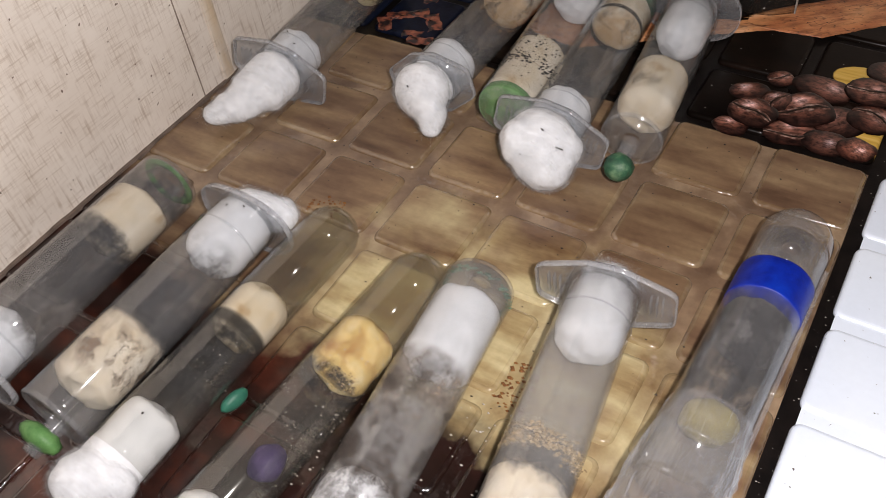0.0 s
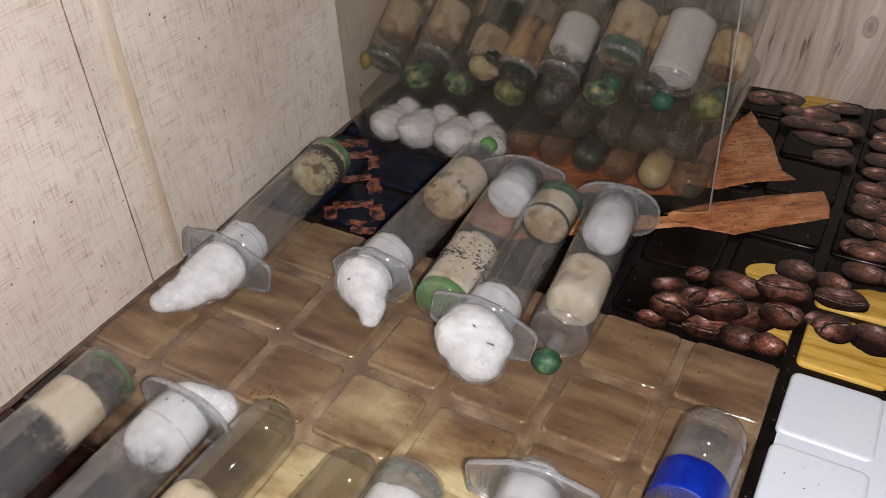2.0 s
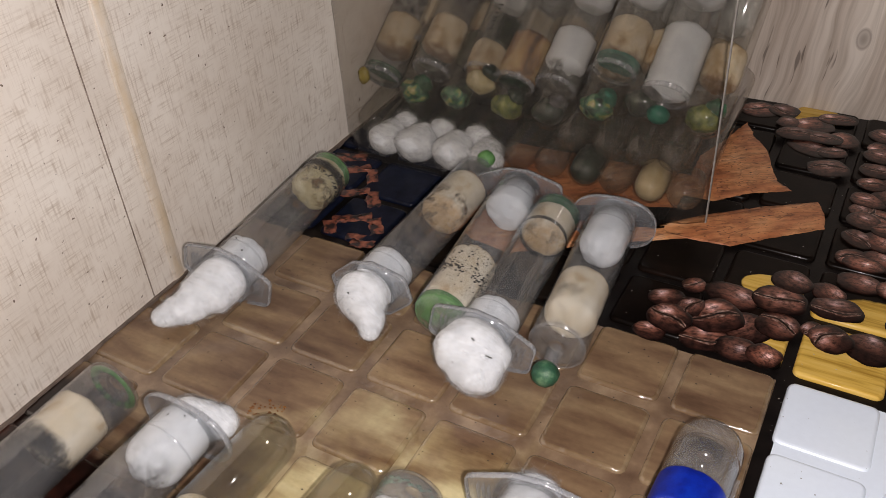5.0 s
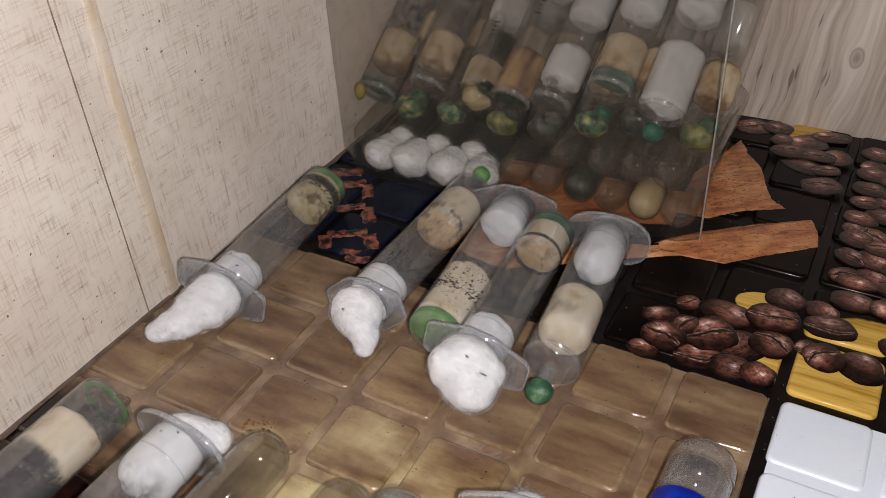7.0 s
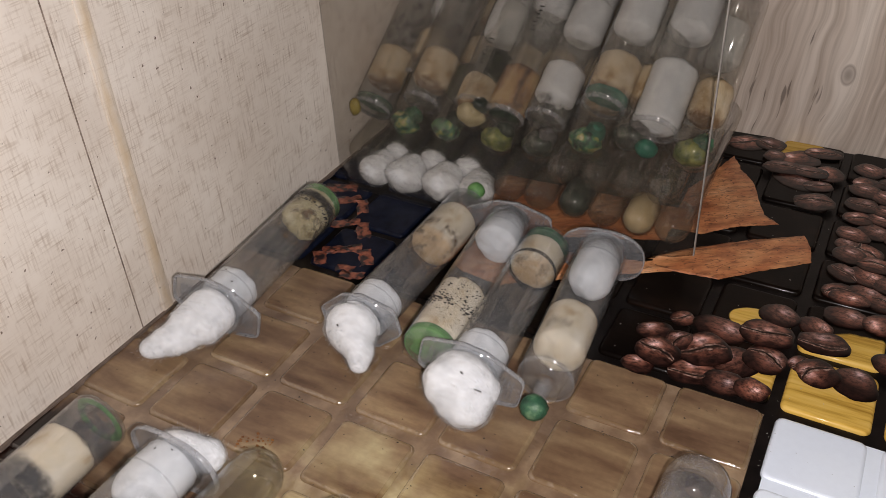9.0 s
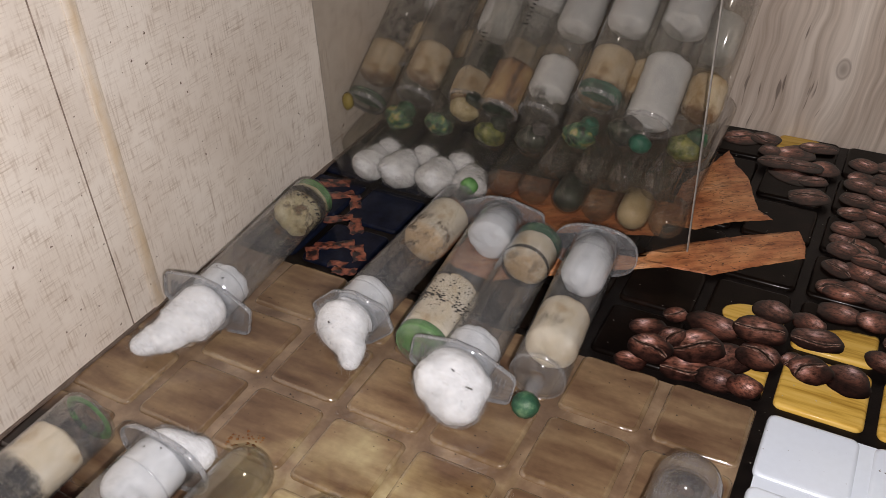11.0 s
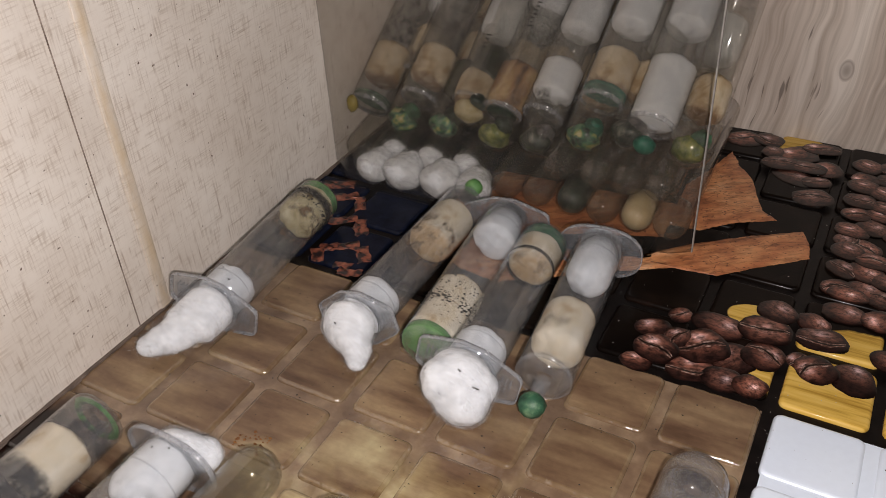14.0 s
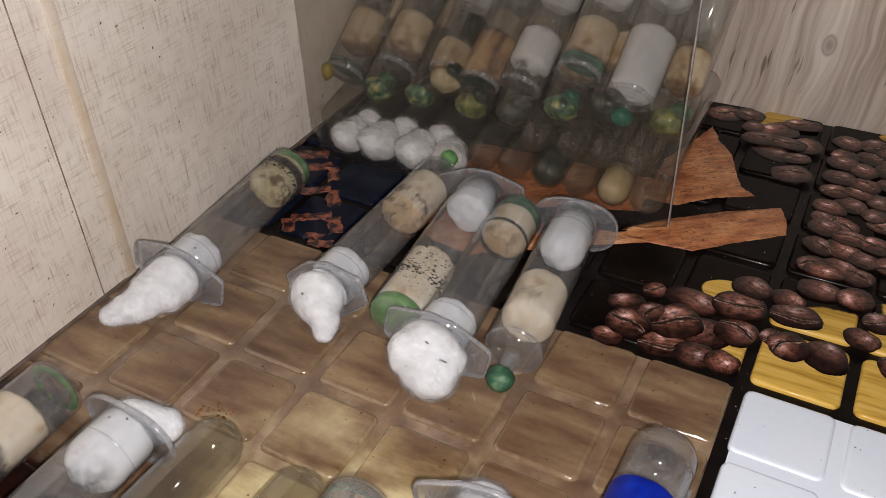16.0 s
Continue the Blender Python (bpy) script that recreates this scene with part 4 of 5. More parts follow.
bits(t1, [(0.002, 0.006, 0.0083, 0.0008, 20), (-0.003, 0.010, 0.008, 0.0006, 70)])
bits(t2, [(-0.001, -0.0088, 0.0042, 0.0018, 60), (0.002, -0.0085, 0.0035, 0.0006, 10)])
bits(t4, [(0.000, -0.0100, 0.0098, 0.0016, -20), (0.006, -0.0110, 0.0068, 0.0022, 5), (-0.003, -0.0150, 0.003, 0.0009, 50), (0.004, -0.0158, 0.000, 0.0007, 80)])
# the row nearer the camera
t6, L = syringe((0.0295, 0.036, 0.0108), (0.0275, 0.1085, 0.0095), "round", "milky syringe barrel by the wall with a browned plug", 0, 0.0092, nozzle=False)
wad(t6, 0.0076, 0.000, 0.012, 13.2, COTTON, "white cotton plug", 0.003)
wad(t6, 0.0082, L - 0.0270, L - 0.0125, 14.1, COTTON_MOULDY, "cream cotton plug with brown stains")
residue(t6, 0.0082, L - 0.0285, 0.0040, DIRT_GREY, "dark grey fuzzy residue")
residue(t6, 0.0080, L - 0.0370, 0.0102, DIRT_GREY, "dark grey fuzzy residue")
residue(t6, 0.0080, L - 0.0080, 0.0050, DIRT_GREY, "dark grey fuzzy residue")
part("green_rim", lathe([(0.0082, L - 0.0014), (0.0072, L - 0.0011), (0.0055, L - 0.0014), (0.0072, L - 0.0022), (0.0082, L - 0.0014)], 30), GREEN, t6, "green plasticine rim")

t7, L = syringe((0.0590, 0.105, 0.0110), (0.0577, 0.0370, 0.0095), "round", "milky syringe barrel, mouldy plug, bright green cap on its tip", 0, 0.0090, off=-0.003)
wad(t7, 0.0078, 0.0015, 0.013, 15.2, COTTON, "white cotton ball plug", 0.0038)
wad(t7, 0.0080, L - 0.0275, L - 0.0095, 16.1, COTTON_MOULDY, "mouldy cream cotton plug", 0.002)
residue(t7, 0.0080, L - 0.0280, 0.0028, DIRT_BLACK, "black mould rim")
residue(t7, 0.00802, L - 0.0175, 0.008, DIRT_BROWN, "brown stain")
residue(t7, 0.0080, L - 0.040, 0.0160, DIRT_CLOUD, "dark grey crusted residue")
residue(t7, 0.0081, L - 0.034, 0.0100, DIRT_GREY, "dark grey crusted residue")
residue(t6, 0.0079, L - 0.044, 0.0200, DIRT_CLOUD, "cloudy dark film")
cap(t7, (0.001, L + 0.0045, -0.003), (0.0062, 0.0026, 0.0045), 17.0, GREEN, "bright green plasticine cap")
tuft(t7, [((-0.001, -0.003, 0.0005), (0.0074, 0.0045, 0.0072)), ((-0.007, -0.0050, 0.000), (0.0050, 0.0046, 0.0044))], 8.1)

t8, L = thing("test_tube", (0.0775, 0.037, 0.0080), (0.0805, 0.1195, 0.0080), "round-bottomed glass test tube with white cotton stuffed in its mouth", "test tube", GROUP)
glass_tube(t8, L, 0.0077)
wad(t8, 0.0067, -0.003, 0.0110, 18.2, COTTON, "white cotton plug", 0.002)
wad(t8, 0.0068, L - 0.0430, L - 0.0350, 19.1, COTTON_MOULDY, "tan cotton plug", 0.003)
residue(t8, 0.0068, L - 0.0445, 0.0022, DIRT_BLACK, "black mould rim")
residue(t8, 0.0066, L - 0.055, 0.0125, DIRT_GREY, "dark grey crusted residue")
ring_dirt(t8, 0.0067, L - 0.054, 60, 73, DUST_AND_GLINT, 0.007, 0.00018, name="dust", label="pale specks")
part("water", lathe([(0, L - 0.036), (0.0066, L - 0.035), (0.0066, L - 0.008), (0.0058, L - 0.0042), (0.003, L - 0.002), (0, L - 0.0015)], 28), WATER, t8, "murky water")
tuft(t8, [((0, -0.004, 0.0), (0.0078, 0.0060, 0.0072)), ((-0.003, -0.009, 0.0), (0.0062, 0.0050, 0.0060))], 9.1, count=780)

t9, L = thing("test_tube", (0.1040, 0.026, 0.0084), (0.1105, 0.1155, 0.0084), "round-bottomed glass test tube with an amber wet plug", "test tube", GROUP)
glass_tube(t9, L, 0.0080)
wad(t9, 0.0070, L - 0.0385, L - 0.0275, 20.1, COTTON_YELLOW, "amber-stained wet cotton plug", 0.002)
wad(t9, 0.0068, 0.001, 0.011, 20.9, COTTON, "white cotton plug", 0.002)
residue(t9, 0.0069, L - 0.042, 0.0020, DIRT_GREY, "dark crumbs")
ring_dirt(t9, 0.0069, L - 0.041, 50, 82, SOIL, 0.001, 0.0003, arc=(0.2, 1.6), name="soil_crumbs", label="sandy crumbs")
ring_dirt(t9, 0.0070, L - 0.045, 120, 83, DUST_AND_GLINT, 0.010, 0.00016, name="dust", label="pale specks")
part("purple_plug", blob(0.004, 0.0045, 0.0035, 0.12, 3.0, (0.0, 0.0265, -0.003)), PURPLE, t9, "violet plasticine lump")
part("water", lathe([(0, L - 0.0285), (0.0069, L - 0.0275), (0.0069, L - 0.008), (0.0060, L - 0.0042), (0.003, L - 0.002), (0, L - 0.0015)], 28), WATER, t9, "murky water")

t10, L = syringe((0.1310, 0.040, 0.0098), (0.1245, 0.1150, 0.0093), "oval", "milky syringe barrel with a long white plug and dark end", 0, nozzle=False, skin=PP_MILK)
wad(t10, 0.0078, L - 0.0265, L - 0.0085, 22.1, COTTON, "long white cotton plug", 0.0015)
wad(t10, 0.0077, 0.003, 0.014, 22.9, COTTON, "white cotton plug", 0.003)
ring_dirt(t10, 0.0076, L - 0.0036, 160, 91, GREEN_DARK, 0.0006, 0.0005, name="green_crumbs", label="dark green crumbs")
residue(t10, 0.00832, L - 0.0510, 0.0240, DIRT_CLOUD, "cloudy dark brown film")
residue(t10, 0.0078, L - 0.0335, 0.0070, DIRT_BROWN, "brown stain")

t11, L = syringe((0.1525, 0.1235, 0.0110), (0.1615, 0.047, 0.0093), "wing", "translucent syringe barrel with cotton in its flange, sandy plug", 3, 0.0086, nozzle=False, skin=PP_MILK)
wad(t11, 0.0075, 0.001, 0.0135, 24.1, COTTON, "white cotton ball plug", 0.0035)
wad(t11, 0.0077, 0.0505, 0.0670, 24.8, COTTON_MOULDY, "cream cotton plug", 0.001)
ring_dirt(t11, 0.0074, 0.0445, 700, 101, SOIL, 0.0013, 0.00042, name="soil_crumbs", label="sandy crumbs")
residue(t11, 0.0076, 0.0490, 0.0022, DIRT_BLACK, "black mould rim")
tuft(t11, [((0, -0.003, 0.0), (0.0064, 0.0040, 0.0062))], 10.1, count=624)

t12, L = syringe((0.1838, 0.085, 0.0098), (0.1862, 0.1578, 0.0093), "round", "milky tube with a vivid blue plug, one end wrapped in film", 0, 0.0087, flange=False, nozzle=False, skin=PP)
dome = [(0.00885, L - 0.0012), (0.0086, L + 0.003), (0.0074, L + 0.006), (0.0052, L + 0.0076), (0.0028, L + 0.0086), (0.0020, L + 0.0100), (0, L + 0.0104)]
part("domed_end", lathe(dome, 36), PP_MILK, t12, "milky domed end with a small nub")
disc(t12, 0.00828, L - 0.0238, 0.0118, BLUE, "vivid blue plug", "blue_plug")
residue(t12, 0.0078, L - 0.0315, 0.0155, DIRT_PALE, "grey dusty residue")
residue(t12, 0.0076, L - 0.0380, 0.0150, DIRT_GREY, "dark grey mottled residue")
wad(t12, 0.0072, L - 0.0335, L - 0.0250, 25.1, GREY_DUST, "dark grey residue packed under the blue plug", 0.001)
part("yellow_plug", blob(0.0062, 0.0042, 0.0062, 0.15, 5.0, (0.0, L - 0.0550, -0.001)), YELLOW, t12, "dull yellow lump")

bits(t7, [(0.001, 0.004, 0.0083, 0.0007, 30), (-0.003, 0.002, 0.0078, 0.0006, 80)])
bits(t8, [(0.002, 0.009, 0.0073, 0.0006, 40)])
# crumpled film wrapped round the blue-plugged tube's mouth
film = bmesh.new()
prof = [(0.0094, -0.020), (0.0104, -0.012), (0.0102, -0.004), (0.0098, 0.004), (0.0094, 0.012), (0.0091, 0.018)]
lathe([(r, y) for r, y in prof], 56, film)
bmesh.ops.subdivide_edges(film, edges=film.edges[:], cuts=2)
for v in film.verts:
    q = abs(noise.noise(v.co * 330)) + 0.6 * abs(noise.noise(v.co * 800 + Vector((4, 2, 1))))
    s = 1 + (0.16 * q - 0.04) * (1.0 if v.co.y < 0.012 else 0.35)
    v.co.x *= s
    v.co.z = max(v.co.z * s, -0.0096)
part("film_wrap", film, FILM, t12, "crumpled clear film wrap", False)
# a thin moulded seam strip along the tube's side
part("side_strip", box(bmesh.new(), 0.0086, 0.0096, 0.004, L - 0.004, -0.0008, 0.0002), PP_FLANGE, t12, "thin clear side strip", False)

# ---- the leaning pile behind the clear sheet ----
PILE = "tubes piled behind the clear sheet"
LEAN_UP = Vector((0.02, 0.82, 0.572)).normalized()


def leaning(name, tip, length, label, category, turn=0.0, up=None):
    """A tube of the pile; tip: the closed lower end. Its y axis runs from the open upper end down to the tip."""
    d = Matrix.Rotation(radians(turn), 3, "Z") @ (up or LEAN_UP)
    ob, L = thing(name, Vector(tip) + d * length, tip, label, category, PILE)
    return ob, L


def pile_syringe(tip, length, plugs, end, label, turn=0.0, r=0.0086, kind="", top=None, nozzle=True):
    ob, L = leaning("syringe", tip, length, label, "syringe", turn)
    prof = [(r * 0.93, 0.0), (r, 0.0), (r, L * 0.5), (r, L - 0.0022), (r * 0.96, L - 0.0007), (r * 0.85, L), (0, L + 0.0002)]
    part("barrel", lathe(prof, 32), PP_PILE, ob)
    part("end_rim", lathe([(r * 0.97, L - 0.0016), (r * 1.012, L - 0.0006), (r * 0.95, L + 0.0003), (r * 0.86, L + 0.0001)], 32), PP_EDGE, ob)
    if nozzle:
        part("nozzle", lathe([(0.0025, L), (0.0021, L + 0.008), (0, L + 0.008)], 16), PP_FLANGE, ob)
    if kind:
        add_flange(ob, kind, r - 0.001)
    for k, (y0, y1, mt) in enumerate(plugs):
        wad(ob, r - 0.0009, L - y1, L - y0, tip[0] * 500 + k, mt, "cotton plug inside the barrel", 0.002)
    if top:
        wad(ob, r - 0.0010, 0.002, 0.013, tip[0] * 300, COTTON, "white cotton plug", 0.003)
    if end:
        mt, where, size = end
        if where == "inside":
            disc(ob, r - 0.0009, L - 0.003 - size, size, mt, "plasticine end plug")
        else:
            cap(ob, (0, L + 0.0075, 0), (size, size * 0.8, size), tip[0] * 700, mt, "lump of plasticine on the tip")
    return ob


SYR = "translucent syringe barrel with stained cotton leaning in a pile"
s1 = pile_syringe((0.0105, 0.2850, 0.0235), 0.080, [(0.014, 0.028, COTTON_PILE)], (GREEN_DARK, "inside", 0.0012), "translucent syringe barrel with cream plug and green end", 1, nozzle=False)
s2 = pile_syringe((0.0345, 0.2870, 0.0300), 0.080, [(0.010, 0.023, COTTON_PILE)], None, SYR, 0, nozzle=False)
s3 = pile_syringe((0.0580, 0.2890, 0.0320), 0.064, [(0.001, 0.012, COTTON_PILE), (0.034, 0.048, COTTON)], None, "syringe barrel with worn black scale print, leaning in a pile", 2, kind="oval", top=True, nozzle=False)
s4 = pile_syringe((0.0720, 0.2880, 0.0310), 0.066, [(0.004, 0.020, COTTON_RUST)], None, SYR, -1, kind="oval", nozzle=False, top=True)
s5 = pile_syringe((0.0895, 0.2880, 0.0330), 0.070, [(0.010, 0.023, COTTON), (0.040, 0.054, COTTON)], None, "syringe barrel with white plug and clear end", -2, kind="wing", top=True, nozzle=False)
pile_syringe((0.1130, 0.2870, 0.0440), 0.078, [(0.008, 0.020, COTTON_PILE), (0.034, 0.05, COTTON)], (TEAL, "inside", 0.0030), "syringe barrel with teal end plug, leaning in a pile", -1, nozzle=False)
pile_syringe((0.1330, 0.2860, 0.0390), 0.082, [(0.003, 0.026, COTTON), (0.043, 0.060, COTTON)], (TEAL, "cap", 0.0042), "syringe barrel with long white plug and teal tip lump", 0, r=0.0092)
# a second layer behind, seen between the first
for x, mt in ((0.022, COTTON), (0.046, COTTON_PILE), (0.066, COTTON), (0.082, COTTON), (0.101, COTTON_PILE), (0.122, COTTON), (0.143, COTTON)):
    pile_syringe((x, 0.3060, 0.0300), 0.072, [(0.010, 0.022, COTTON_PILE), (0.034, 0.049, mt)], None, "milky syringe barrel at the back of the pile", nozzle=False)
lump = new("plasticine_lump", mesh_of("plasticine_lump", blob(0.0026, 0.0022, 0.0042, 0.2, 4.0, fine=2), YELLOW))
lump.location = (0.0066, 0.2785, 0.0270)
tagged(lump, "small yellow plasticine lump pressed to a tube's end", "plasticine")
for ob in (s1, s2):
    residue(ob, 0.0074, 0.0360, 0.0140, DIRT_CLOUD, "dark blotchy film")
residue(s5, 0.0074, 0.0655, 0.0050, DIRT_PALE, "grey murk in the clear end")
part("plasticine", blob(0.0066, 0.0022, 0.0064, 0.12, 8.0, (0.0, 0.0655, 0.0)), DARK_LUMP, s4, "dark green disc in the end")
# the worn scale printed on two barrels: unreadable marks
for ob, y0 in ((s3, 0.036), (s4, 0.018)):
    for k in range(7):
        bm = box(bmesh.new(), -0.0011 + 0.0004 * (k % 3), 0.0011 - 0.0005 * (k % 2), y0 + 0.0019 * k, y0 + 0.0019 * k + 0.0005, 0.0086, 0.0088)
        part("scale_mark", bm, INK, ob, "worn black print mark", False)

def pile_glass(tip, label, content=None, r=0.0066, length=0.078, up=None):
    ob, L = leaning("test_tube", tip, length, label, "test tube", 0, up)
    prof = [(r * 0.9, 0), (r, 0), (r, L - r)] + [(r * math.cos(a), L - r + r * math.sin(a)) for a in (0.3, 0.6, 0.9, 1.15, 1.4)] + [(0, L)]
    part("glass", lathe(prof, 32), GLASS_PILE, ob)
    if content:
        q = r - 0.0008
        part("contents", lathe([(0, L - 0.016), (q, L - 0.015), (q, L - r)] + [(q * math.cos(a), L - r + q * math.sin(a)) for a in (0.3, 0.6, 0.9, 1.2)] + [(0, L - 0.0009)], 28), content, ob, "coloured contents in the rounded end")
    return ob


CREAM = surface("cream_contents", [(0.3, (0.55, 0.42, 0.22)), (0.7, (0.72, 0.60, 0.38))], (200,) * 3, 0.5, bump_mm=0)
MURK = surface("murky_green_contents", [(0.35, (0.008, 0.010, 0.006)), (0.7, (0.05, 0.06, 0.03))], (300,) * 3, 0.4, bump_mm=0)
low = "round-ended clear tube with green plasticine in its tip"
for x, y, z, mt, mt2 in ((0.0280, 0.2790, 0.0170, MOTTLED, GREEN_DARK), (0.0480, 0.2790, 0.0185, MOTTLED, DARK_LUMP), (0.0590, 0.2800, 0.0270, COTTON_OLIVE, DARK_LUMP), (0.0710, 0.2790, 0.0190, LIME, DARK_LUMP), (0.0890, 0.2790, 0.0200, DARK_LUMP, GREY_DUST), (0.1085, 0.2790, 0.0265, MOTTLED, TEAL), (0.1255, 0.2800, 0.0310, DARK_LUMP, GREY_DUST), (0.1485, 0.2790, 0.0300, LIME, GREEN_DARK)):
    ob = pile_glass((x, y, z), low, None, r=0.0079, length=0.074)
    part("plasticine", blob(0.0062, 0.0046, 0.0060, 0.24, x * 900, (0.0006, 0.0675, 0.0004)), mt, ob, "lump of plasticine inside the tip")
    part("plasticine", blob(0.0038, 0.0036, 0.0046, 0.25, x * 500, (-0.0028, 0.0640, 0.0025)), mt2, ob, "smaller lump inside the tip")
    wad(ob, 0.0066, 0.040, 0.052, x * 100, COTTON_PILE if x > 0.1 else MURK, "stained cotton plug", 0.002)


FLAT = Vector((0.01, 0.97, 0.20)).normalized()
gl = "clear round-bottomed glass test tube lying in a pile"
for x, z, cont in ((0.0805, 0.0070, None), (0.0940, 0.0070, WATER), (0.1085, 0.0070, DARK_LUMP), (0.1210, 0.0070, WATER), (0.1345, 0.0070, CREAM), (0.1475, 0.0075, WATER)):
    pile_glass((x, 0.2670 + 0.03 * (0.15 - x), z), gl if cont in (None, WATER) else gl.replace("clear", "filled"), cont, up=FLAT)
for x, z in ((0.1010, 0.0185), (0.1155, 0.0185), (0.1285, 0.0188), (0.1410, 0.0190)):
    pile_glass((x, 0.2730, z), gl, None, up=FLAT)
pile_glass((0.0105, 0.2700, 0.0070), gl, None, up=FLAT)
# cotton-stuffed mouths at the sheet's foot
for k, (x, y, z, r) in enumerate(((0.0225, 0.2640, 0.0066, 0.0076), (0.0370, 0.2640, 0.0068, 0.0086), (0.0545, 0.2642, 0.0068, 0.0088), (0.0690, 0.2655, 0.0066, 0.0078))):
    ob, L = thing("test_tube", (x, y + 0.004, z), (x + 0.001, y + 0.078, z + 0.010), "glass test tube whose mouth is stuffed with white cotton", "test tube", PILE)
    glass_tube(ob, L, 0.0066)
    tuft(ob, [((0, -0.002, 0), (r, 0.0058, r * 0.88)), ((0.002 - 0.001 * k, 0.004, 0.001), (r * 0.8, 0.005, r * 0.7))], 20.0 + k, count=416)
for k, (x, y, z) in enumerate(((0.0280, 0.2725, 0.0105), (0.0455, 0.2725, 0.0108), (0.0615, 0.2735, 0.0110))):
    ob, L = thing("test_tube", (x, y + 0.004, z), (x + 0.001, y + 0.076, z + 0.022), "glass test tube whose mouth is stuffed with white cotton", "test tube", PILE)
    glass_tube(ob, L, 0.0062)
    tuft(ob, [((0, -0.001, 0), (0.0060, 0.0045, 0.0056))], 30.0 + k, count=286)

# ---- the clear sheet that stands before the pile ----


def sheet_point(u, w, side):
    """A flexed sheet: its foot is pushed forward by the tubes behind; its free edge is cut a little askew."""
    z = w * 0.150
    x = u * (0.1561 - 0.018 * z)
    push = 0.0125 * min(1.0, x / 0.014) * max(0.0, min(1.0, (0.125 - x) / 0.045)) + 0.0050 * max(0.0, min(1.0, (x - 0.080) / 0.03)) * min(1.0, (1 - u) / 0.05)
    return (x + 0.0006, 0.2707 - push * math.exp(-(z / 0.024) ** 1.5) + side * 0.0005, z + 0.0003)


bm = bmesh.new()
NU, NW = 48, 30
grids = [[[bm.verts.new(sheet_point(u / NU, w / NW, side)) for w in range(NW + 1)] for u in range(NU + 1)] for side in (-1, 1)]
for g in grids:
    for u in range(NU):
        for w in range(NW):
            bm.faces.new((g[u][w], g[u + 1][w], g[u + 1][w + 1], g[u][w + 1]))
a, b = grids
border = [(u, 0) for u in range(NU)] + [(NU, w) for w in range(NW)] + [(u, NW) for u in range(NU, 0, -1)] + [(0, w) for w in range(NW, 0, -1)]
for (u0, w0), (u1, w1) in zip(border, border[1:] + border[:1]):
    bm.faces.new((a[u0][w0], a[u1][w1], b[u1][w1], b[u0][w0]))
sheet = new("clear_sheet", mesh_of("clear_sheet", bm, SHEET))
tagged(sheet, "upright dusty clear plastic sheet standing on the tiles", "plastic sheet")
edge = bmesh.new()
last = None
for w in range(NW + 1):
    ring = [edge.verts.new((x + dx, y + dy, z)) for (x, y, z) in (sheet_point(1, w / NW, 0),) for dx, dy in ((0.0002, -0.0006), (0.0007, -0.0006), (0.0007, 0.0006), (0.0002, 0.0006))]
    if last:
        for k in range(4):
            edge.faces.new((last[k], last[(k + 1) % 4], ring[(k + 1) % 4], ring[k]))
    last = ring
part("cut_edge", edge, surface("frosted_edge", [(0.3, (0.16, 0.15, 0.14)), (0.7, (0.36, 0.34, 0.31))], (400,) * 3, 0.4), sheet, "scuffed cut edge", False)

# ---- loose bits on the tiles ----
lentil = new("green_cap", mesh_of("green_cap", blob(0.0017, 0.0040, 0.0024, 0.05, 2.0, (0, 0, 0.0024), fine=2), TEAL))
lentil.matrix_basis = pose(0.0872, 0.0625, 0.0, 0, 0, -12)
tagged(lentil, "small emerald green plastic cap lying on the tiles", "cap")


thread = bmesh.new()
last = None
for k in range(40):
    u = k / 39
    p = Vector((0.1195 + 0.007 * u + 0.0012 * math.sin(u * 9), 0.046 + 0.008 * u + 0.0016 * math.cos(u * 7), 0.0016 + 0.003 * math.sin(u * 3.1)))
    pair = [thread.verts.new(p + Vector(d) * 0.00016) for d in ((1, 0, 0), (0, 0, 1), (-1, 0, 0))]
    if last:
        for a in range(3):
            thread.faces.new((last[a], last[(a + 1) % 3], pair[(a + 1) % 3], pair[a]))
    last = pair
tagged(new("cotton_thread", mesh_of("cotton_thread", thread, COTTON)), "curled white thread lying beside a tube", "thread")


def grit(name, count, x0, x1, y0, y1, size, material, label, seed):
    def place(rnd):
        return (rnd.uniform(x0, x1), rnd.uniform(y0, y1), size * 0.3)
    ob = new(name, mesh_of(name, crumbs(count, place, size, seed), material, False))
    return tagged(ob, label, "debris", kind="stuff")


grit("dust_specks", 220, 0.005, 0.195, 0.07, 0.20, 0.00022, MOULD, "scattered dark specks on the tan tiles", 1)
grit("dust_specks", 160, 0.10, 0.26, 0.21, 0.36, 0.00018, DUST_AND_GLINT, "scattered pale dust on the printed tiles", 2)
# pale grains stand in for specular glints on the glossy dark print
grit("dust_specks", 120, 0.10, 0.148, 0.05, 0.09, 0.00025, DUST_AND_GLINT, "pale specks imitating gloss glints on dark tiles", 3)
grit("rusty_crumbs", 90, 0.139, 0.147, 0.090, 0.104, 0.00040, RUST, "rusty brown crumbs in the groove", 4)
grit("rusty_crumbs", 110, 0.1165, 0.1195, 0.072, 0.100, 0.00035, RUST, "rusty brown crumbs beside the tube", 5)
grit("rusty_crumbs", 40, 0.062, 0.072, 0.122, 0.130, 0.00040, RUST, "rusty brown stain crumbs beside cotton", 6)
grit("dust_specks", 34, 0.1965, 0.1998, 0.08, 0.21, 0.00014, DUST_AND_GLINT, "pale dust along the black joint", 7)

# ---- printed picture: beans, cinnamon, worn blocks ----


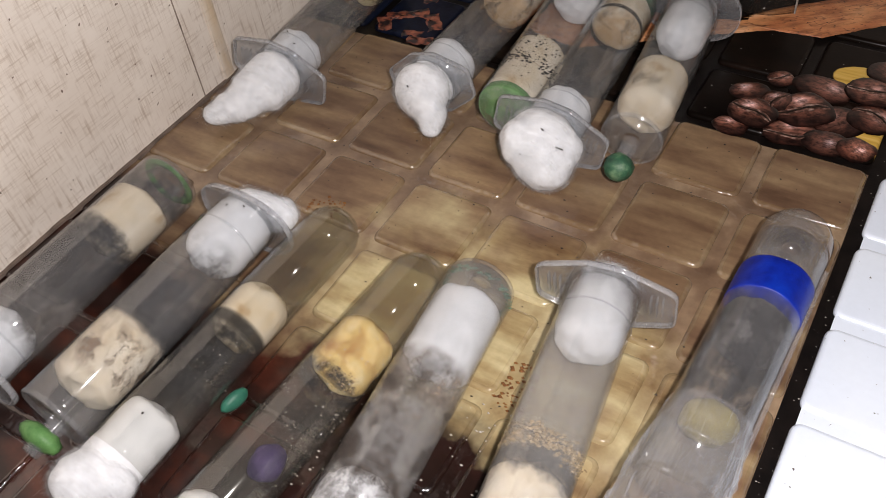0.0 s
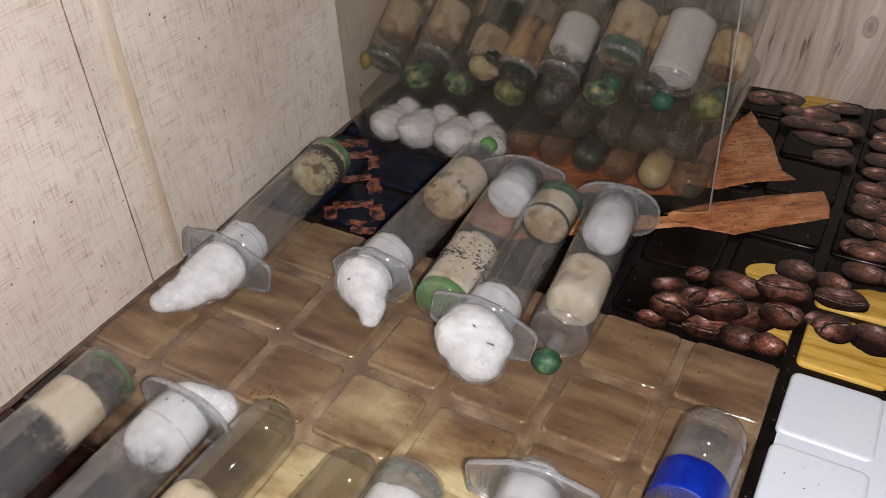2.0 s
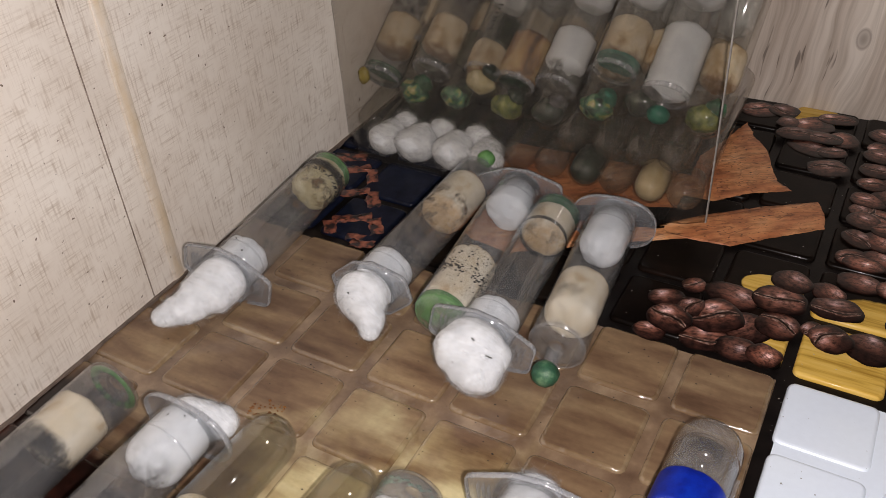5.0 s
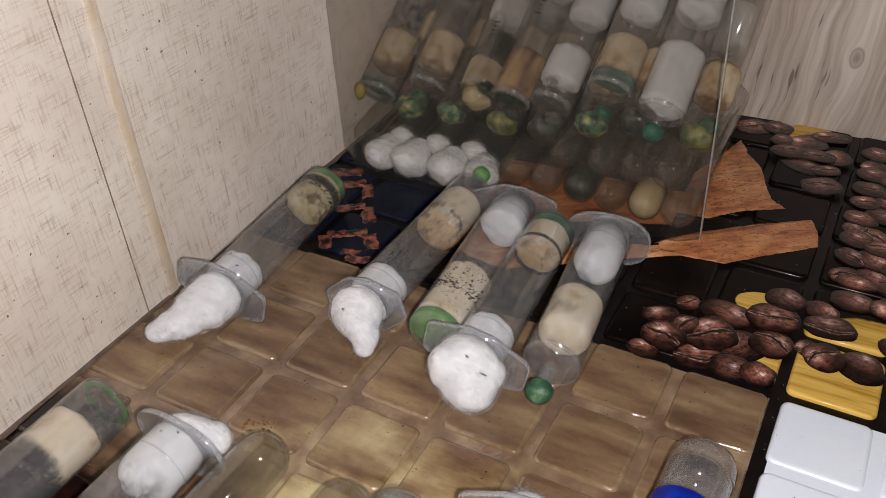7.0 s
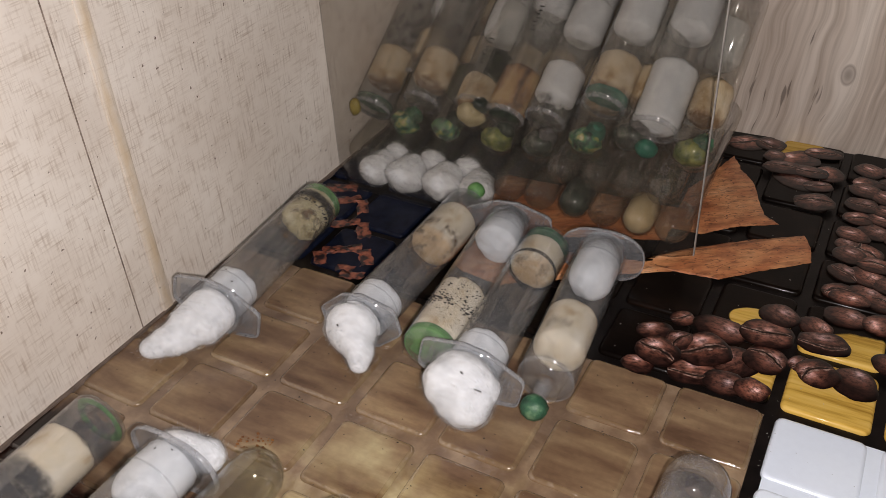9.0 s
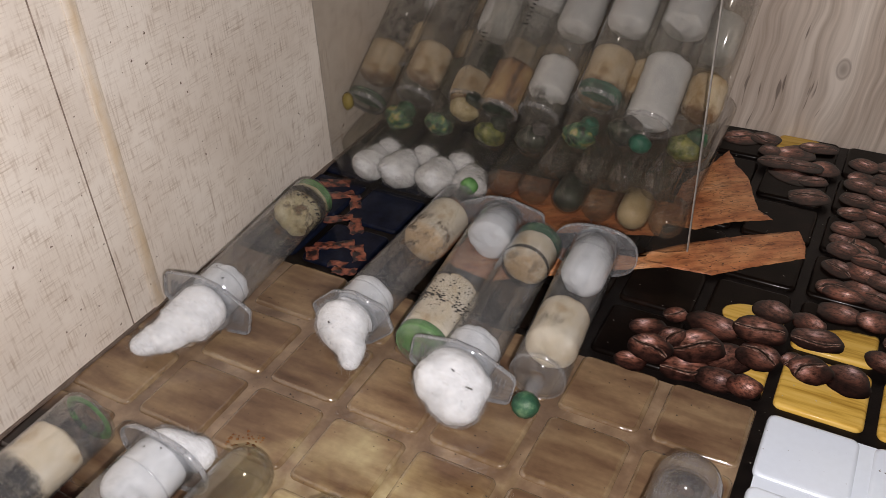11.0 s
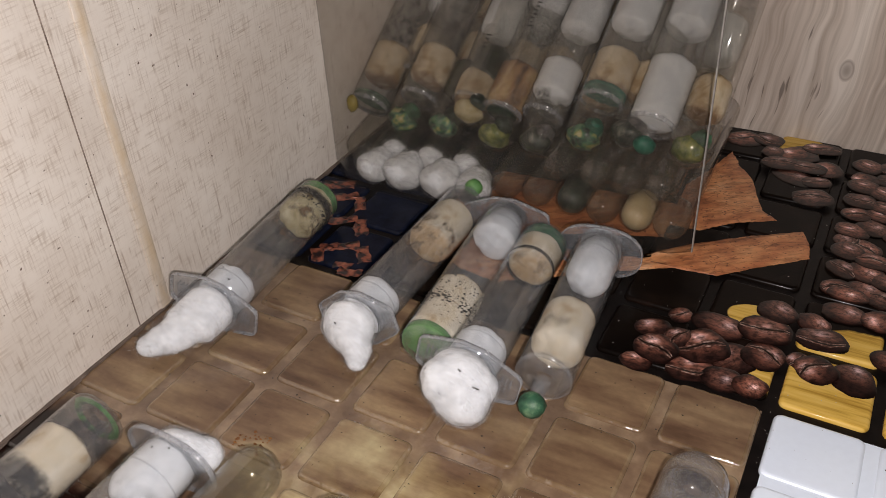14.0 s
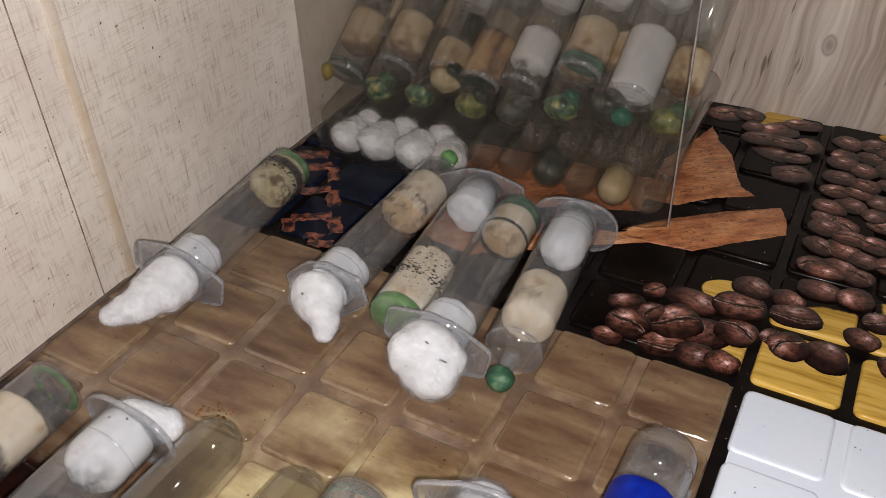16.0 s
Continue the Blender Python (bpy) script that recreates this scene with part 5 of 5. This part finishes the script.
def bean_mesh(name, seed):
    """A low swelling with an uneven oval outline."""
    bm = bmesh.new()
    rings = []
    n = 28
    for s, z in ((1.0, 0.0), *((q, 0.00034 * math.sqrt(1 - q * q)) for q in (0.97, 0.9, 0.75, 0.5, 0.25))):
        ring = []
        for k in range(n):
            a = 2 * math.pi * k / n
            w = (1 / (abs(math.cos(a)) ** 2.5 + abs(math.sin(a)) ** 2.5) ** 0.4) * (1 + 0.12 * noise.noise(Vector((math.cos(a) * 1.3, math.sin(a) * 1.3, seed)))) + 0.05 * noise.noise(Vector((math.cos(a) * 4, math.sin(a) * 4, seed)))
            ring.append(bm.verts.new((s * w * math.cos(a), s * w * math.sin(a) * (1 + 0.1 * math.cos(a)), z)))
        rings.append(ring)
    for a, b in zip(rings, rings[1:]):
        for k in range(n):
            bm.faces.new((a[k], a[(k + 1) % n], b[(k + 1) % n], b[k]))
    bm.faces.new(rings[-1])
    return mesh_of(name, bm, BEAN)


def crease_mesh(name, side, seed):
    """The dark split of a bean between two pale lips; side: how far it sits from the middle."""
    bm = bmesh.new()
    last = None
    for k in range(19):
        u = k / 18 * 2 - 1
        span = math.sqrt(max(0.0, 1 - (0.93 * u) ** 2))
        y = side * span + 0.10 * math.sin(u * 3.0 + seed) + 0.05 * noise.noise((u * 4, seed, 0))
        w = (0.045 + 0.03 * noise.noise((u * 3, seed, 2))) * span + 0.012
        lip = (0.10 + 0.08 * noise.noise((u * 2.3, 5, seed))) * span + 0.01
        z = 0.00034 * math.sqrt(max(0.0, 1 - (0.93 * u) ** 2 - y * y * 0.8)) + 0.00007
        line = [bm.verts.new((u * 0.93, y + d, z + e)) for d, e in ((-w - lip, -0.00003), (-w, 0.00004), (w, 0.00004), (w + lip, -0.00003))]
        if last:
            for q in range(3):
                f = bm.faces.new((last[q], line[q], line[q + 1], last[q + 1]))
                f.material_index = 0 if q == 1 else 1
        last = line
    me = mesh_of(name, bm, BEAN_GROOVE)
    me.materials.append(BEAN_LIP)
    return me


BEAN_MES = [bean_mesh("printed_bean", q) for q in (1.3, 4.1, 7.7, 9.2, 12.6)]
CREASE_MES = [crease_mesh("bean_crease", side, q) for side, q in ((0.0, 0.4), (0.22, 2.1), (-0.25, 4.0), (0.08, 5.2))]
BEANS_LAID = 0


def bean(x, y, turn, long, wide, creased=True):
    """A printed bean; long and wide: half of its length and width."""
    global BEANS_LAID
    BEANS_LAID += 1
    k = BEANS_LAID
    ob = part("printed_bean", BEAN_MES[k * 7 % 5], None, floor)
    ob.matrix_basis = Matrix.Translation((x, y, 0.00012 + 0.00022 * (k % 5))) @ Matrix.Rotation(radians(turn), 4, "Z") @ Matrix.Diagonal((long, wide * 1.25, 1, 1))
    if creased:
        part("bean_crease", CREASE_MES[k * 3 % 4], None, ob)


rnd = random.Random(7)
# the beans nearest the tubes, on dark and ochre print
for row in ((0.1632, 0.2339, 40, 0.0042, 0.0032, True), (0.1570, 0.2236, 20, 0.0058, 0.0040, False), (0.1662, 0.2213, 75, 0.0056, 0.0044, True), (0.1603, 0.2140, -20, 0.0070, 0.0054, True),
            (0.1562, 0.2065, 0, 0.0052, 0.0034, False), (0.1725, 0.2100, 15, 0.0078, 0.0046, True), (0.1757, 0.2335, -10, 0.0086, 0.0052, False), (0.1732, 0.2210, 32, 0.0084, 0.0064, True),
            (0.1896, 0.2371, 5, 0.0084, 0.0056, True), (0.1830, 0.2200, 50, 0.0076, 0.0056, False), (0.1915, 0.2255, -20, 0.0066, 0.0056, True), (0.1826, 0.2093, 0, 0.0062, 0.0046, False),
            (0.1905, 0.2098, -40, 0.0050, 0.0042, False), (0.1915, 0.2480, -35, 0.0064, 0.0050, False)):
    bean(*row)
for row in ((0.2030, 0.2485, -40, 0.0056, 0.0040, False), (0.2111, 0.2574, 0, 0.0070, 0.0046, False), (0.2225, 0.2575, 30, 0.0058, 0.0048, False), (0.2066, 0.2400, 8, 0.0080, 0.0046, True),
            (0.2072, 0.2250, 50, 0.0062, 0.0052, True), (0.2176, 0.2262, 20, 0.0066, 0.0058, False), (0.2018, 0.2280, 60, 0.0040, 0.0030, True), (0.2265, 0.2385, -30, 0.0054, 0.0042, False),
            (0.2108, 0.2675, 0, 0.0066, 0.0034, False), (0.2310, 0.2480, 15, 0.0058, 0.0042, True), (0.2380, 0.2300, -30, 0.0064, 0.0046, True), (0.2460, 0.2420, 10, 0.0064, 0.0046, True)):
    bean(*row)
# heaps of beans farther back
for gx in range(9):
    for gy in range(11):
        x = 0.205 + gx * 0.0096 + rnd.uniform(-0.003, 0.003)
        y = 0.272 + gy * 0.0098 + rnd.uniform(-0.003, 0.003)
        if y < 0.368:
            bean(max(x, 0.2075), y, rnd.uniform(-40, 60), rnd.uniform(0.0052, 0.0068), rnd.uniform(0.0040, 0.0050), rnd.random() < 0.55)
for row in ((0.1798, 0.3576, 25, 0.0078, 0.0058, False), (0.1747, 0.3474, 10, 0.0084, 0.0044, True), (0.1810, 0.3395, -15, 0.0090, 0.0046, False), (0.1900, 0.3387, 20, 0.0060, 0.0036, True), (0.1925, 0.3499, 35, 0.0062, 0.0054, False),
            (0.1905, 0.3250, 20, 0.0078, 0.0052, True), (0.1880, 0.3660, 10, 0.0080, 0.0040, True), (0.1556, 0.3640, 30, 0.0076, 0.0056, True), (0.1661, 0.3670, -20, 0.0066, 0.0048, True), (0.1408, 0.3538, 10, 0.0070, 0.0055, False), (0.1700, 0.3560, 60, 0.0050, 0.0040, False), (0.1846, 0.3480, 0, 0.0080, 0.0040, True)):
    bean(*row)
for gx in range(6):
    bean(0.085 + gx * 0.0095, 0.354 + rnd.uniform(-0.006, 0.008), rnd.uniform(-60, 60), 0.0076, 0.006, True)


def relief(outline, lift, seed, rag=0.0006):
    """A flat printed shape with a frayed rim and a low swelling."""
    bm = bmesh.new()
    pts = []
    for (x0, y0), (x1, y1) in zip(outline, outline[1:] + outline[:1]):
        n = max(2, int(math.hypot(x1 - x0, y1 - y0) / 0.0014))
        for k in range(n):
            x, y = x0 + (x1 - x0) * k / n, y0 + (y1 - y0) * k / n
            q = Vector((x * 900 + seed, y * 900, seed))
            pts.append((x + rag * noise.noise(q), y + rag * noise.noise(q + Vector((9, 4, 2)))))
    cx, cy = sum(p[0] for p in pts) / len(pts), sum(p[1] for p in pts) / len(pts)
    rings = [[bm.verts.new((cx + (x - cx) * s, cy + (y - cy) * s, z)) for x, y in pts] for s, z in ((1, 0.00005), (0.97, lift * 0.5), (0.6, lift), (0.2, lift))]
    for a, b in zip(rings, rings[1:]):
        for k in range(len(a)):
            bm.faces.new((a[k], a[(k + 1) % len(a)], b[(k + 1) % len(a)], b[k]))
    bm.faces.new(rings[-1])
    return bm


part("printed_cinnamon", relief([(0.1537, 0.3507), (0.1591, 0.3404), (0.1664, 0.3311), (0.1701, 0.3208), (0.1746, 0.3092), (0.1813, 0.3045), (0.1663, 0.2958), (0.1560, 0.2855), (0.1440, 0.2850), (0.1430, 0.3160), (0.1490, 0.3327)], 0.0003, 1.0), CINNAMON, floor, "printed orange-brown bark piece")
part("printed_cinnamon", relief([(0.0790, 0.2290), (0.0798, 0.2458), (0.1100, 0.2490), (0.1441, 0.2608), (0.1482, 0.2669), (0.1572, 0.2767), (0.1740, 0.2898), (0.1914, 0.3008), (0.1950, 0.2924), (0.1961, 0.2841), (0.1817, 0.2721), (0.1685, 0.2603), (0.1528, 0.2584), (0.1300, 0.2440), (0.0990, 0.2240), (0.0832, 0.2262)], 0.0003, 2.0), CINNAMON, floor, "printed cinnamon stick")
part("printed_patch", relief([(0.061, 0.2640), (0.070, 0.2560), (0.0900, 0.2540), (0.1450, 0.2760), (0.1450, 0.3000), (0.0700, 0.2950)], 0.0002, 4.0), CINNAMON, floor, "printed orange-brown bark piece")
# unreadable worn lettering, kept as bars of its colour
for x0, y0, x1, y1, w in ((0.0045, 0.2532, 0.0172, 0.2590, 0.0044), (0.0150, 0.2470, 0.0232, 0.2524, 0.0036), (0.0240, 0.2518, 0.0302, 0.2432, 0.0036),
                          (0.0232, 0.2312, 0.0318, 0.2374, 0.0036), (0.0330, 0.2372, 0.0402, 0.2280, 0.0036), (0.0300, 0.2150, 0.0430, 0.2226, 0.0036),
                          (0.0440, 0.2222, 0.0504, 0.2140, 0.0038), (0.0296, 0.2140, 0.0335, 0.2072, 0.0040), (0.0405, 0.2082, 0.0470, 0.2100, 0.0028), (0.0440, 0.2050, 0.0530, 0.2078, 0.0032)):
    dx, dy = y0 - y1, x1 - x0
    k = w * 0.68 / math.hypot(dx, dy)
    part("printed_block", relief([(x0 - dx * k, y0 - dy * k), (x1 - dx * k, y1 - dy * k), (x1 + dx * k, y1 + dy * k), (x0 + dx * k, y0 + dy * k)], 0.00015, x0 * 500, 0.0016), ORANGE_PRINT, floor, "worn orange-red printed bar")

# ---- the raised tiles of the panel, one by one ----
PADS = {k: pad_mesh("tile", m, rim) for k, m, rim in (("tan", TAN, TAN_RIM), ("picture", PICTURE, None), ("white", WHITE_TILE, None))}
for i in range(0, 12):
    for j in range(-7, 8):
        x, y = COL0 + i * PITCH, ROW0 + j * PITCH
        if j >= 2:
            kind = "picture"
        elif i >= 7:
            kind = "white"
        else:
            kind = "tan"
        tile = part("tile", PADS[kind], None, floor)
        tile.location = (x, y, 0)
